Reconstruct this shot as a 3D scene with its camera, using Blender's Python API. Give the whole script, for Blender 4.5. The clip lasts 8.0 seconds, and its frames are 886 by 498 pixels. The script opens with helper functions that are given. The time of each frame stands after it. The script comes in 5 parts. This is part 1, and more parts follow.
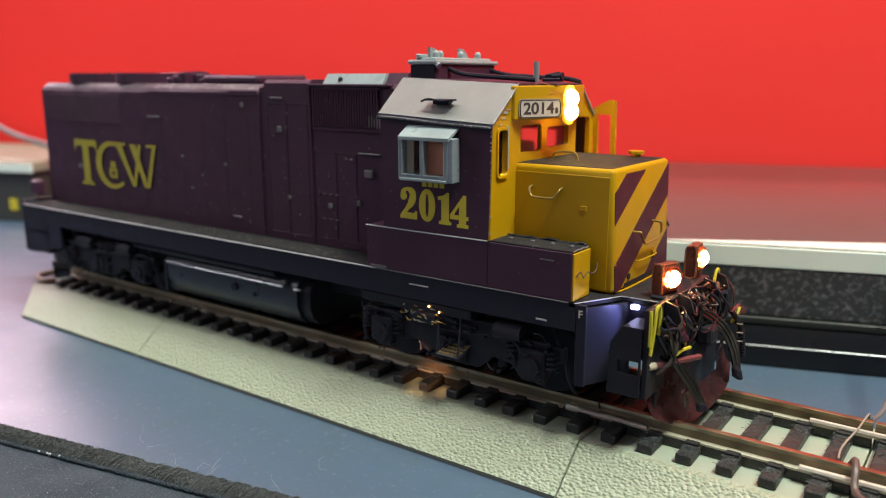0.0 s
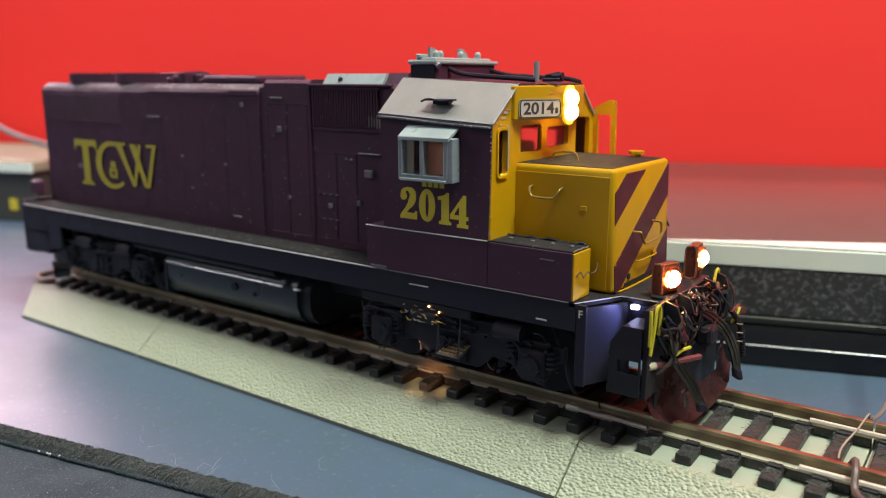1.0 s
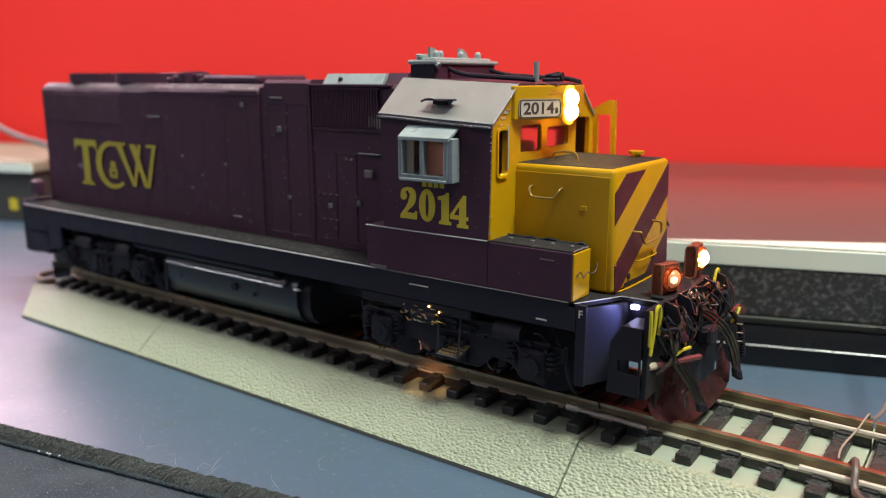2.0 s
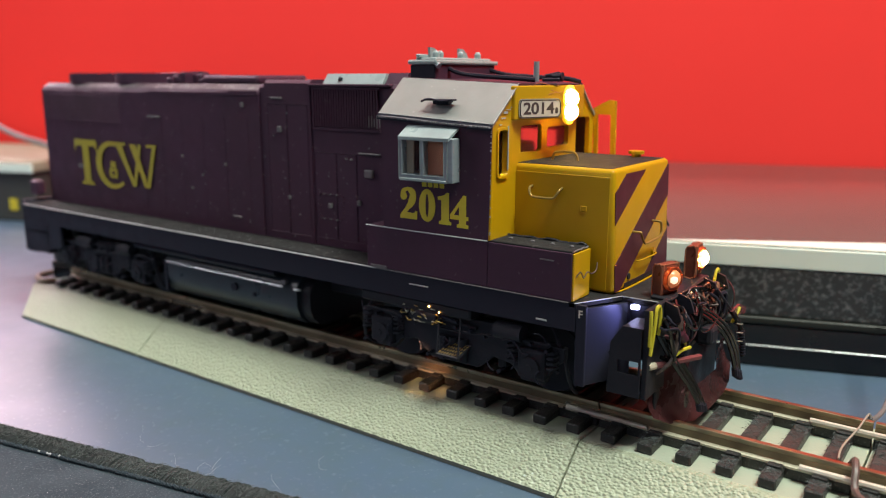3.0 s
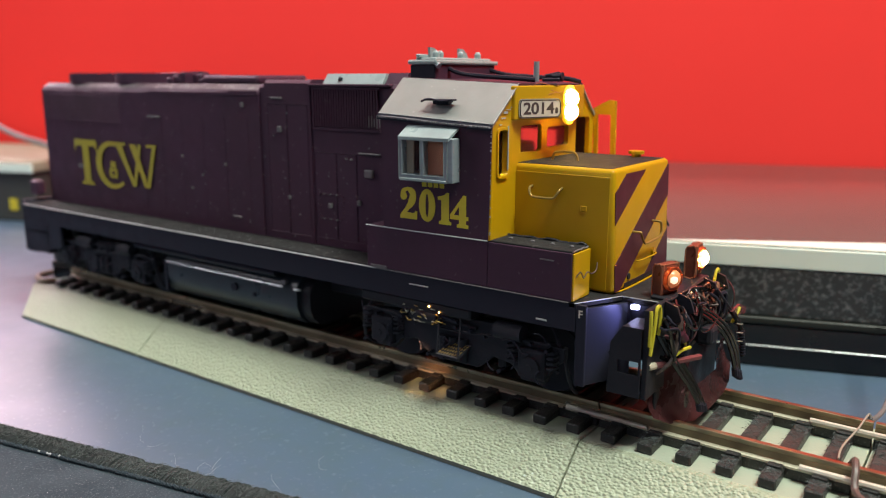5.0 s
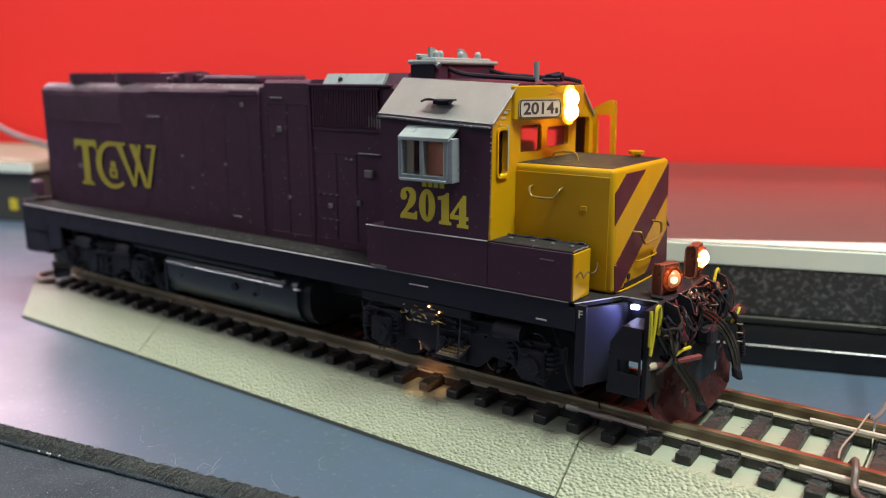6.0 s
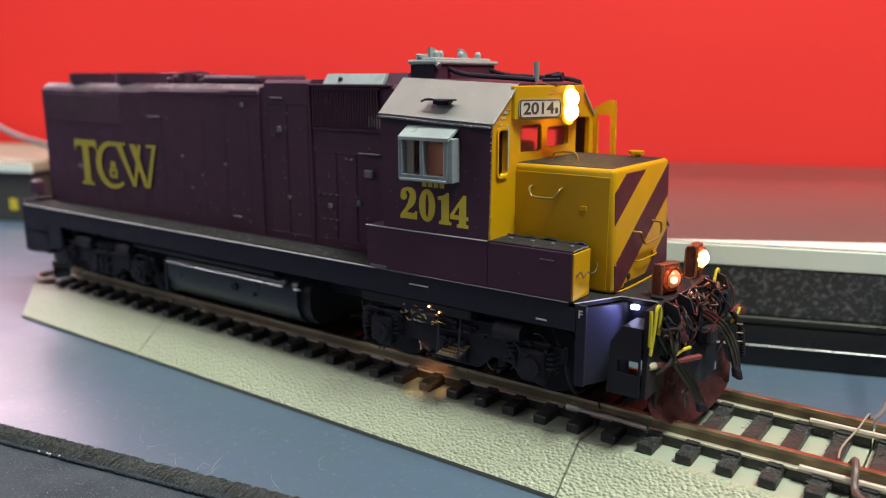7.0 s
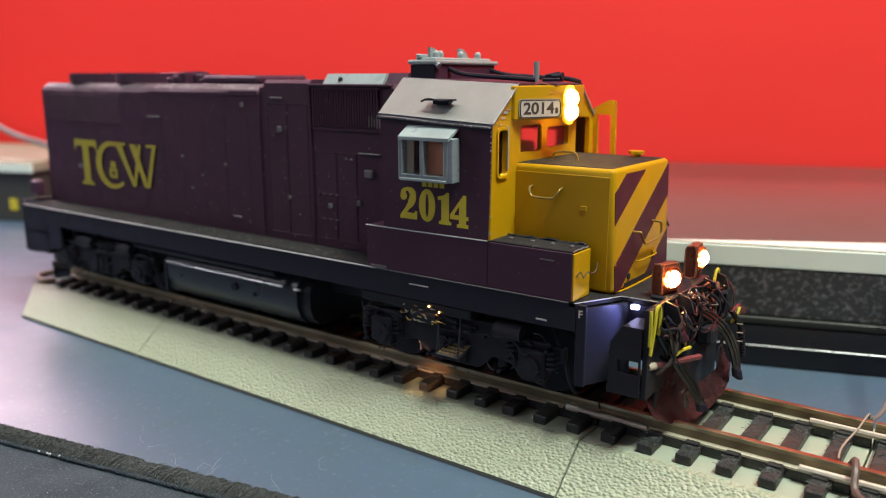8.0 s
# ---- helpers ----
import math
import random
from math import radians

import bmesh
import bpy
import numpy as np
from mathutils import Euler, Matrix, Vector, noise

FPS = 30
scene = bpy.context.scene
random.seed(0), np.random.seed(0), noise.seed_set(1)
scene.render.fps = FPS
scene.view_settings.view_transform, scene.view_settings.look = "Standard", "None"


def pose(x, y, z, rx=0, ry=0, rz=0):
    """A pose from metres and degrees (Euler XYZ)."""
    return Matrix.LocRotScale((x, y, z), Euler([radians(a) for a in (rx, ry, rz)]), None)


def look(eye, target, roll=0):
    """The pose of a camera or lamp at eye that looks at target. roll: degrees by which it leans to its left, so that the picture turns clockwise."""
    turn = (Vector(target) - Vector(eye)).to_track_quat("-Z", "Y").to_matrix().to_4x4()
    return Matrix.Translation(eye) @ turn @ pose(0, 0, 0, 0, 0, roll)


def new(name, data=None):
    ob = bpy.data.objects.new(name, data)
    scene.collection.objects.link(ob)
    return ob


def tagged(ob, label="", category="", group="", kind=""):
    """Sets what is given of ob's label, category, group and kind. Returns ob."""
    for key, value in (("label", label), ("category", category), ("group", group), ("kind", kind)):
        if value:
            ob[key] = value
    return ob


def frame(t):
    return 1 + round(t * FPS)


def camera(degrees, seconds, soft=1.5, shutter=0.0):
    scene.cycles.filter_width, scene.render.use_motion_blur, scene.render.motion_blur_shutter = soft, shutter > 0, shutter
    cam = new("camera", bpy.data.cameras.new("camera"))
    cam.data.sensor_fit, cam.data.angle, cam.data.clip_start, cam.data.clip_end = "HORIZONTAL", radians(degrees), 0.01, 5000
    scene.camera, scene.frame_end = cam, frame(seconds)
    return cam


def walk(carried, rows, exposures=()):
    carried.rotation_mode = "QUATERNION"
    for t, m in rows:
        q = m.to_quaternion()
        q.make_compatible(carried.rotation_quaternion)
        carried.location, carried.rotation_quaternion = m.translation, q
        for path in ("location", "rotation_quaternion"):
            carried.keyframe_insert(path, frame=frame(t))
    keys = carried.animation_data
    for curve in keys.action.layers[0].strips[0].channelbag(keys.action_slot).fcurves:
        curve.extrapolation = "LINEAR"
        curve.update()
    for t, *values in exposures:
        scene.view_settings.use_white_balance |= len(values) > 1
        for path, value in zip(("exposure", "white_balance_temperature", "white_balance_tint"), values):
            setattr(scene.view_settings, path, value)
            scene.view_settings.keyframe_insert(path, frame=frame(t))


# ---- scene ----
MM = 0.001


def V(x, y, z):
    return Vector((x * MM, y * MM, z * MM))


# camera: a telephone held still beside the track
EYE = V(0, -121.68, 51.63)
AIM = V(-71.752, -22.803, 25.191)
cam = camera(58.5, 8.0, soft=1.1)
cam.data.dof.use_dof = True
cam.data.dof.focus_distance = 0.124
cam.data.dof.aperture_fstop = 21
walk(cam, [(0, look(EYE, AIM)), (8, look(EYE, AIM))])

# room light
world = bpy.data.worlds.new("room_air")
scene.world = world
world.use_nodes = True
world.node_tree.nodes["Background"].inputs[0].default_value = (0.8, 0.85, 1.0, 1)
world.node_tree.nodes["Background"].inputs[1].default_value = 0.065


def area_lamp(name, eye, target, sx, sy, watts, colour, label="unseen white light panel above the desk"):
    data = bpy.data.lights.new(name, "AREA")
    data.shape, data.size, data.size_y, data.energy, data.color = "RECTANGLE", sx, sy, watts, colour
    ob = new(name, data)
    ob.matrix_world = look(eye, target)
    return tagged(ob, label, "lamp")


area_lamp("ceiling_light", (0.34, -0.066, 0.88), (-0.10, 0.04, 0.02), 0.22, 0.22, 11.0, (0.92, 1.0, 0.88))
# Unseen strip added to wash the red wall brighter.
area_lamp("wall_fill_light", (-0.12, 0.03, 0.55), (-0.16, 0.20, 0.05), 0.7, 0.06, 1.7, (0.97, 1.0, 0.92))
# Unseen panel added to lift the left of desk and roadbed.
area_lamp("desk_fill_light", (-0.37, -0.17, 0.22), (-0.20, -0.03, -0.01), 0.14, 0.10, 0.32, (0.95, 0.95, 1.0))
# Unseen tinted panel added for the lavender sheen at the desk's left.
area_lamp("sheen_light", (-0.530, 0.045, 0.212), (-0.40, -0.33, 0.18), 0.24, 0.226, 1.6, (1.0, 0.77, 0.89), "unseen pinkish light panel added for the desk's sheen")
# Unseen cool fill added to lift the sides that face the camera.
area_lamp("cool_fill_light", (-0.2, -1.25, 0.5), (-0.1, 0, 0), 1.0, 0.7, 1.15, (0.72, 0.84, 1.0), "unseen cool fill light opposite the desk")


def lamp_glow(name, place, target, watts, colour, degrees, label, blend=0.6):
    data = bpy.data.lights.new(name, "SPOT")
    data.energy, data.color, data.spot_size, data.spot_blend, data.shadow_soft_size = watts, colour, radians(degrees), blend, 0.0005
    ob = new(name, data)
    ob.matrix_world = look(V(*place), V(*target))
    tagged(ob, label, "lamp")


lamp_glow("ground_light", (-81.0, -19.6, 8.0), (-82.8, -11.2, -4), 0.013, (1.0, 0.47, 0.21), 50, "small warm ground lamp under the sill", 1.0)
lamp_glow("step_light", (-43.6, -12.0, 17.2), (-48.2, -14.2, 15.4), 0.0042, (0.36, 0.38, 1.0), 96, "small cool white lamp in the step well")
scene.view_settings.exposure = 0.165


# ---------------------------------------------------------------- materials
def mat(name, colour, rough=0.5, metal=0.0, second=None, scale=400, amount=0.5, bump=0.0, bump_scale=2000,
        coat=0.0, emit=0.0, emit_colour=None, specks=None, speck_scale=900, speck_edge=0.66, rough_var=0.1, spec=0.5, speck_soft=0.06, speck_detail=2):
    m = bpy.data.materials.new(name)
    m.use_nodes = True
    nt = m.node_tree
    b = nt.nodes["Principled BSDF"]
    b.inputs["Roughness"].default_value, b.inputs["Metallic"].default_value = rough, metal
    b.inputs["Coat Weight"].default_value = coat
    b.inputs["Coat Roughness"].default_value = 0.15
    b.inputs["Specular IOR Level"].default_value = spec
    tc = nt.nodes.new("ShaderNodeTexCoord")

    def noise_node(s, detail=4):
        n = nt.nodes.new("ShaderNodeTexNoise")
        n.inputs["Scale"].default_value, n.inputs["Detail"].default_value = s, detail
        nt.links.new(tc.outputs["Object"], n.inputs["Vector"])
        return n

    def mix(fac, a, c):
        x = nt.nodes.new("ShaderNodeMix")
        x.data_type = "RGBA"
        nt.links.new(fac, x.inputs[0])
        for value, slot in ((a, 6), (c, 7)):
            if isinstance(value, tuple):
                x.inputs[slot].default_value = (*value, 1)
            else:
                nt.links.new(value, x.inputs[slot])
        return x.outputs[2]

    def ramp(src, lo, hi):
        r = nt.nodes.new("ShaderNodeMapRange")
        r.inputs[1].default_value, r.inputs[2].default_value = lo, hi
        nt.links.new(src, r.inputs[0])
        return r

    second = second or tuple(c * 0.75 for c in colour)
    large = ramp(noise_node(scale * 0.15).outputs[0], 0.35, 0.7)
    large.inputs[4].default_value = amount
    fine = ramp(noise_node(scale * 2).outputs[0], 0.45, 0.75)
    fine.inputs[4].default_value = amount * 0.5
    out = mix(fine.outputs[0], mix(large.outputs[0], colour, second), second)
    if specks:
        sp = ramp(noise_node(speck_scale, speck_detail).outputs[0], speck_edge, speck_edge + speck_soft)
        out = mix(sp.outputs[0], out, specks)
    nt.links.new(out, b.inputs["Base Color"])
    rv = ramp(noise_node(scale * 0.6).outputs[0], 0.3, 0.7)
    rv.inputs[3].default_value, rv.inputs[4].default_value = max(0.03, rough - rough_var), min(1, rough + rough_var)
    nt.links.new(rv.outputs[0], b.inputs["Roughness"])
    if bump:
        bp = nt.nodes.new("ShaderNodeBump")
        bp.inputs["Strength"].default_value, bp.inputs["Distance"].default_value = bump, 0.0002
        nt.links.new(noise_node(bump_scale, 3).outputs[0], bp.inputs["Height"])
        nt.links.new(bp.outputs[0], b.inputs["Normal"])
    if emit:
        b.inputs["Emission Color"].default_value = (*(emit_colour or colour), 1)
        b.inputs["Emission Strength"].default_value = emit
    return m


def glass(name, tint=(1, 1, 1), rough=0.02):
    m = bpy.data.materials.new(name)
    m.use_nodes = True
    b = m.node_tree.nodes["Principled BSDF"]
    b.inputs["Base Color"].default_value = (*tint, 1)
    b.inputs["Transmission Weight"].default_value = 1
    b.inputs["Roughness"].default_value = rough
    b.inputs["IOR"].default_value = 1.3
    return m


def pebbled(name, colour, second):
    m = mat(name, colour, 0.36, 0, second, 60, 0.35, rough_var=0.08)
    nt = m.node_tree
    tc = nt.nodes.new("ShaderNodeTexCoord")
    warp = nt.nodes.new("ShaderNodeTexNoise")
    warp.inputs["Scale"].default_value = 700
    add = nt.nodes.new("ShaderNodeVectorMath")
    add.operation = "MULTIPLY_ADD"
    add.inputs[1].default_value = (0.00025, 0.00025, 0.00025)
    vo = nt.nodes.new("ShaderNodeTexVoronoi")
    vo.feature = "SMOOTH_F1"
    vo.inputs["Smoothness"].default_value = 0.35
    vo.inputs["Scale"].default_value = 2300
    bp = nt.nodes.new("ShaderNodeBump")
    bp.invert = True
    bp.inputs["Strength"].default_value, bp.inputs["Distance"].default_value = 1.0, 0.00036
    nt.links.new(tc.outputs["Object"], warp.inputs["Vector"])
    nt.links.new(warp.outputs["Color"], add.inputs[0])
    flat = nt.nodes.new("ShaderNodeMapping")
    flat.inputs["Scale"].default_value = (0.72, 1.0, 1.0)
    nt.links.new(tc.outputs["Object"], flat.inputs["Vector"])
    nt.links.new(flat.outputs[0], add.inputs[2])
    nt.links.new(add.outputs[0], vo.inputs["Vector"])
    nt.links.new(vo.outputs["Distance"], bp.inputs["Height"])
    nt.links.new(bp.outputs[0], nt.nodes["Principled BSDF"].inputs["Normal"])
    return m


MAROON = mat("maroon_paint", (0.061, 0.025, 0.049), 0.46, spec=0.27, second=(0.050, 0.022, 0.038), scale=300, amount=0.7, bump=0.12, bump_scale=5000,
             specks=(0.13, 0.10, 0.11), speck_scale=900, speck_edge=0.66, speck_soft=0.12, speck_detail=5)
MAROON_FLAT = mat("maroon_stripe", (0.062, 0.011, 0.023), 0.5, scale=300, amount=0.4)
YELLOW = mat("yellow_paint", (0.55, 0.305, 0.004), 0.38, spec=0.35, second=(0.46, 0.25, 0.003), scale=250, amount=0.5, bump=0.06, bump_scale=4000)
DECAL = mat("yellow_lettering", (0.60, 0.48, 0.03), 0.5, scale=800, amount=0.5)
BLACK = mat("black_plastic", (0.023, 0.023, 0.035), 0.42, spec=0.12, second=(0.026, 0.025, 0.036), scale=500, amount=0.6, bump=0.1, bump_scale=4000)
BLACK_DULL = mat("dull_black_plastic", (0.019, 0.018, 0.024), 0.42, spec=0.2, second=(0.028, 0.027, 0.031), scale=600, amount=0.6, bump=0.2)
TRUCK = mat("matt_black_truck", (0.027, 0.027, 0.036), 0.5, spec=0.12, second=(0.030, 0.029, 0.035), scale=600, amount=0.7, bump=0.3)
TANK = mat("glossy_black_tank", (0.020, 0.028, 0.037), 0.34, spec=0.4, second=(0.028, 0.036, 0.045), scale=300, amount=0.5)
WALK = mat("grimy_walkway", (0.020, 0.019, 0.020), 0.75, spec=0.12, second=(0.034, 0.031, 0.031), scale=700, amount=0.9, bump=0.6, bump_scale=4000,
           specks=(0.11, 0.10, 0.10), speck_scale=700, speck_edge=0.62, speck_soft=0.14, speck_detail=5)
SHOULDER_GREY = mat("mottled_shoulder_grey", (0.13, 0.11, 0.12), 0.6, spec=0.3, second=(0.05, 0.03, 0.04), scale=500, amount=1.0, bump=0.3, specks=(0.22, 0.2, 0.2), speck_scale=700, speck_edge=0.58, speck_soft=0.15, speck_detail=5)
ROOF_GREY = mat("mottled_grey_roof", (0.235, 0.238, 0.228), 0.42, second=(0.18, 0.185, 0.18), scale=260, amount=0.7, bump=0.08, bump_scale=2500,
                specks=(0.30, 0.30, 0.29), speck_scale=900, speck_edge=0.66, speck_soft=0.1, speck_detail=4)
GREY = mat("pale_grey_plastic", (0.33, 0.40, 0.405), 0.32, second=(0.20, 0.24, 0.25), scale=400, amount=0.6)
WIN_GREY = mat("silver_window_frame", (0.34, 0.385, 0.42), 0.35, 0.3, second=(0.2, 0.22, 0.24), scale=500, amount=0.6)
BRASS_WIRE = mat("brass_wire", (0.42, 0.28, 0.08), 0.35, 0.5, scale=700)
STEEL = mat("bare_wire", (0.42, 0.39, 0.32), 0.4, 0.3, scale=700)
EDGE = mat("pale_scuff_and_highlight", (0.46, 0.45, 0.46), 0.4, scale=300, amount=0.7)
PATCH = mat("grey_wear_and_highlight", (0.135, 0.122, 0.132), 0.6, scale=1500, amount=0.8)
WHITE = mat("white_board", (0.62, 0.56, 0.49), 0.5, scale=500, amount=0.25)
INK = mat("dark_ink", (0.05, 0.03, 0.035), 0.6)
AMBER = mat("copper_lamp_housing", (0.15, 0.035, 0.022), 0.36, 0.3, second=(0.26, 0.09, 0.05), scale=900, amount=0.8, bump=0.2)
# Darker copy of the lettering yellow, with the hood's shade put into it.
SHADED_DECAL = mat("shaded_yellow_decal", (0.44, 0.37, 0.035), 0.55, second=(0.34, 0.28, 0.03), scale=1400, amount=0.7)
LOOP = mat("yellow_rail", (0.58, 0.50, 0.03), 0.45, scale=700, amount=0.5)
WORN = mat("worn_dark_wire", (0.055, 0.042, 0.040), 0.3, 0.4, second=(0.17, 0.12, 0.10), scale=1200, amount=0.9)
HOSE = mat("black_hose", (0.010, 0.009, 0.009), 0.13, spec=0.6, scale=800)
GLASS = glass("clear_glazing", rough=0.10)
BRASS = mat("brass_rail", (0.52, 0.43, 0.28), 0.38, 1.0, second=(0.30, 0.23, 0.14), scale=260, amount=0.9, rough_var=0.14)
RAIL_WEB = mat("tarnished_rail_web", (0.30, 0.24, 0.15), 0.45, 0.6, second=(0.17, 0.13, 0.08), scale=260, amount=0.9)
RAIL_FOOT = mat("pale_rail_foot", (0.60, 0.55, 0.42), 0.45, 0.3, scale=300, amount=0.5)
SILVER = mat("bright_joiner", (0.75, 0.70, 0.60), 0.25, 1.0, scale=300, amount=0.4)
JOINER = mat("pale_tinned_joiner", (0.62, 0.56, 0.48), 0.5, 0.25, second=(0.42, 0.36, 0.28), scale=500, amount=0.6, bump=0.2)
TIE = mat("dusty_black_tie", (0.016, 0.015, 0.015), 0.45, second=(0.045, 0.043, 0.04), scale=900, amount=0.9, bump=0.5, bump_scale=2500,
          specks=(0.11, 0.11, 0.11), speck_scale=2500, speck_edge=0.58, speck_soft=0.15, speck_detail=4)
BED = pebbled("pebbled_grey_roadbed", (0.40, 0.43, 0.31), (0.35, 0.38, 0.275))
BED_TOP = mat("plain_grey_roadbed", (0.37, 0.41, 0.32), 0.6, scale=150, amount=0.4, bump=0.3, bump_scale=1500)
# Darker grey for the roadbed's low vertical foot and its underside.
BED_FOOT = mat("darker_roadbed_foot", (0.16, 0.16, 0.13), 0.7, scale=400)
DESK = mat("slate_blue_desk", (0.079, 0.118, 0.182), 0.35, second=(0.076, 0.114, 0.134), scale=130, amount=0.75, rough_var=0.04,
           specks=(0.14, 0.18, 0.235), speck_scale=800, speck_edge=0.58, speck_soft=0.25, speck_detail=8)
RED = mat("red_wall_paint", (0.92, 0.028, 0.022), 0.75, second=(0.85, 0.025, 0.020), scale=8, amount=0.5, bump=0.2, bump_scale=600)
# Tone of the unseen walls and ceiling, set to steer the bounce light.
BOUNCE_WALL = mat("bounce_toned_wall", (0.30, 0.32, 0.39), 0.8, scale=6, amount=0.3)
LEDGE_TOP = mat("dark_polished_top", (0.100, 0.094, 0.088), 0.16, second=(0.07, 0.066, 0.063), scale=90, amount=0.6, rough_var=0.03)
GRANITE = mat("speckled_black_stone", (0.018, 0.020, 0.023), 0.5, second=(0.034, 0.036, 0.040), scale=250, amount=0.9, bump=0.3, bump_scale=900,
              specks=(0.17, 0.175, 0.18), speck_scale=950, speck_edge=0.50, speck_soft=0.26, speck_detail=7)
LEDGE_TRIM = mat("dark_olive_trim", (0.022, 0.023, 0.020), 0.45, spec=0.3, scale=60)
GLOSS_BLACK = mat("gloss_black", (0.008, 0.008, 0.010), 0.18, scale=100)
TRIM_AND_GLINT = mat("bright_trim_and_highlight", (0.62, 0.64, 0.64), 0.3, 0.6, scale=200, amount=0.2)
BOX_TAN = mat("tan_cardboard", (0.33, 0.27, 0.20), 0.7, scale=60)
BOX_DARK = mat("dark_box_side", (0.045, 0.044, 0.040), 0.6, scale=60)
CLOTH = mat("charcoal_cloth", (0.034, 0.047, 0.060), 0.9, spec=0.12, second=(0.060, 0.077, 0.094), scale=900, amount=0.8, bump=0.8, bump_scale=2600,
            specks=(0.14, 0.145, 0.16), speck_scale=3600, speck_edge=0.58, speck_soft=0.16, speck_detail=4)
THREAD = mat("grey_green_thread", (0.062, 0.070, 0.073), 0.9, spec=0.15, second=(0.026, 0.031, 0.032), scale=1200, amount=0.9, bump=0.6)
FUZZ = mat("pale_fuzz", (0.13, 0.145, 0.145), 0.9, spec=0.1)
LINT = mat("white_lint", (0.52, 0.53, 0.55), 0.8)
CABLE = mat("grey_cable", (0.15, 0.145, 0.145), 0.5, scale=100)
COPPER = mat("bright_copper_edge", (0.50, 0.20, 0.11), 0.35, 0.4, second=(0.3, 0.1, 0.06), scale=900)
BROWN_WIRE = mat("brown_wire", (0.12, 0.08, 0.07), 0.4, scale=500)
SEAT = mat("rust_cab_interior", (0.36, 0.13, 0.06), 0.7, scale=300, amount=0.6)
EDGE_BAND = mat("white_edge_band", (0.78, 0.85, 0.77), 0.35, scale=40, amount=0.3)
HALO = mat("headlight_halo", (1, 0.6, 0.1), 0.3, emit=1.2, emit_colour=(1.0, 0.40, 0.005))
HEADLIGHT = mat("warm_headlight", (1, 0.75, 0.3), 0.3, emit=100, emit_colour=(1.0, 0.60, 0.13))
AMBER_CLEAR = glass("amber_lens_ring", (1.0, 0.42, 0.2), 0.35)
BULB_ON = mat("lit_bulb", (1, 0.8, 0.5), 0.3, emit=48, emit_colour=(1.0, 0.54, 0.17))
BULB_LOW = mat("fading_bulb", (0.75, 0.30, 0.13), 0.3, emit=0.24, emit_colour=(1.0, 0.28, 0.10))
BULB_CORE = mat("bulb_core", (1, 0.9, 0.7), 0.3, emit=1.25, emit_colour=(1.0, 0.60, 0.36))
BLUE_LED = mat("cool_white_led", (0.8, 0.85, 1), 0.3, emit=14, emit_colour=(0.50, 0.52, 1.0))
WARM_LED_GLINT = mat("warm_led_and_glint", (1, 0.8, 0.4), 0.3, emit=30, emit_colour=(1.0, 0.50, 0.12))


# ---------------------------------------------------------------- mesh helpers
def link(name, bm, material, smooth=False):
    me = bpy.data.meshes.new(name)
    bmesh.ops.recalc_face_normals(bm, faces=bm.faces)
    if smooth:
        for fc in bm.faces:
            fc.smooth = True
        for e in bm.edges:
            if len(e.link_faces) == 2 and e.calc_face_angle(0) > 0.7:
                e.smooth = False
    bm.to_mesh(me)
    bm.free()
    me.materials.append(material)
    return new(name, me)


def part(name, bm, material, parent, label="", smooth=False):
    ob = link(name, bm, material, smooth)
    ob.parent = parent
    return tagged(ob, label)


def thing(name, label, category, group="", kind=""):
    return tagged(new(name), label, category, group, kind)


def box(x0, x1, y0, y1, z0, z1, bevel=0.0, bm=None, seg=1):
    bm = bm or bmesh.new()
    r = bmesh.ops.create_cube(bm, size=1)
    vs = r["verts"]
    for v in vs:
        v.co = V(x0 + (x1 - x0) * (v.co.x + 0.5), y0 + (y1 - y0) * (v.co.y + 0.5), z0 + (z1 - z0) * (v.co.z + 0.5))
    if bevel:
        es = {e for v in vs for e in v.link_edges}
        bmesh.ops.bevel(bm, geom=list(es), offset=bevel * MM, segments=seg, affect="EDGES", profile=0.5)
    return bm


def plate(outer, depth, put, holes=(), bevel=0.0, bm=None):
    """A flat plate: outline and holes as pairs (a, b); put(a, b, d) gives the place at depth d."""
    bm = bm or bmesh.new()
    edges = []
    for loop in (outer, *holes):
        vs = [bm.verts.new(put(a, b, 0)) for a, b in loop]
        edges += [bm.edges.new((vs[i], vs[(i + 1) % len(vs)])) for i in range(len(vs))]
    if holes:
        faces = [g for g in bmesh.ops.triangle_fill(bm, use_beauty=True, edges=edges)["geom"] if isinstance(g, bmesh.types.BMFace)]
    else:
        faces = [bm.faces.new([e.verts[0] for e in edges])]
    shift = put(0, 0, depth) - put(0, 0, 0)
    ext = bmesh.ops.extrude_face_region(bm, geom=faces)
    top = [g for g in ext["geom"] if isinstance(g, bmesh.types.BMVert)]
    bmesh.ops.translate(bm, verts=top, vec=shift)
    if bevel and not holes:
        es = [e for e in bm.edges if len(e.link_faces) == 2 and e.calc_face_angle(0) > 0.5]
        bmesh.ops.bevel(bm, geom=es, offset=bevel * MM, segments=2, affect="EDGES", profile=0.5)
    return bm


def side(a, b, d):       # a along the track, b up, d towards the far side
    return V(a, d, b)


def at_side(y):
    return lambda a, b, d: V(a, y + d, b)


def at_front(x):
    return lambda a, b, d: V(x + d, a, b)


def at_top(z):
    return lambda a, b, d: V(a, b, z + d)


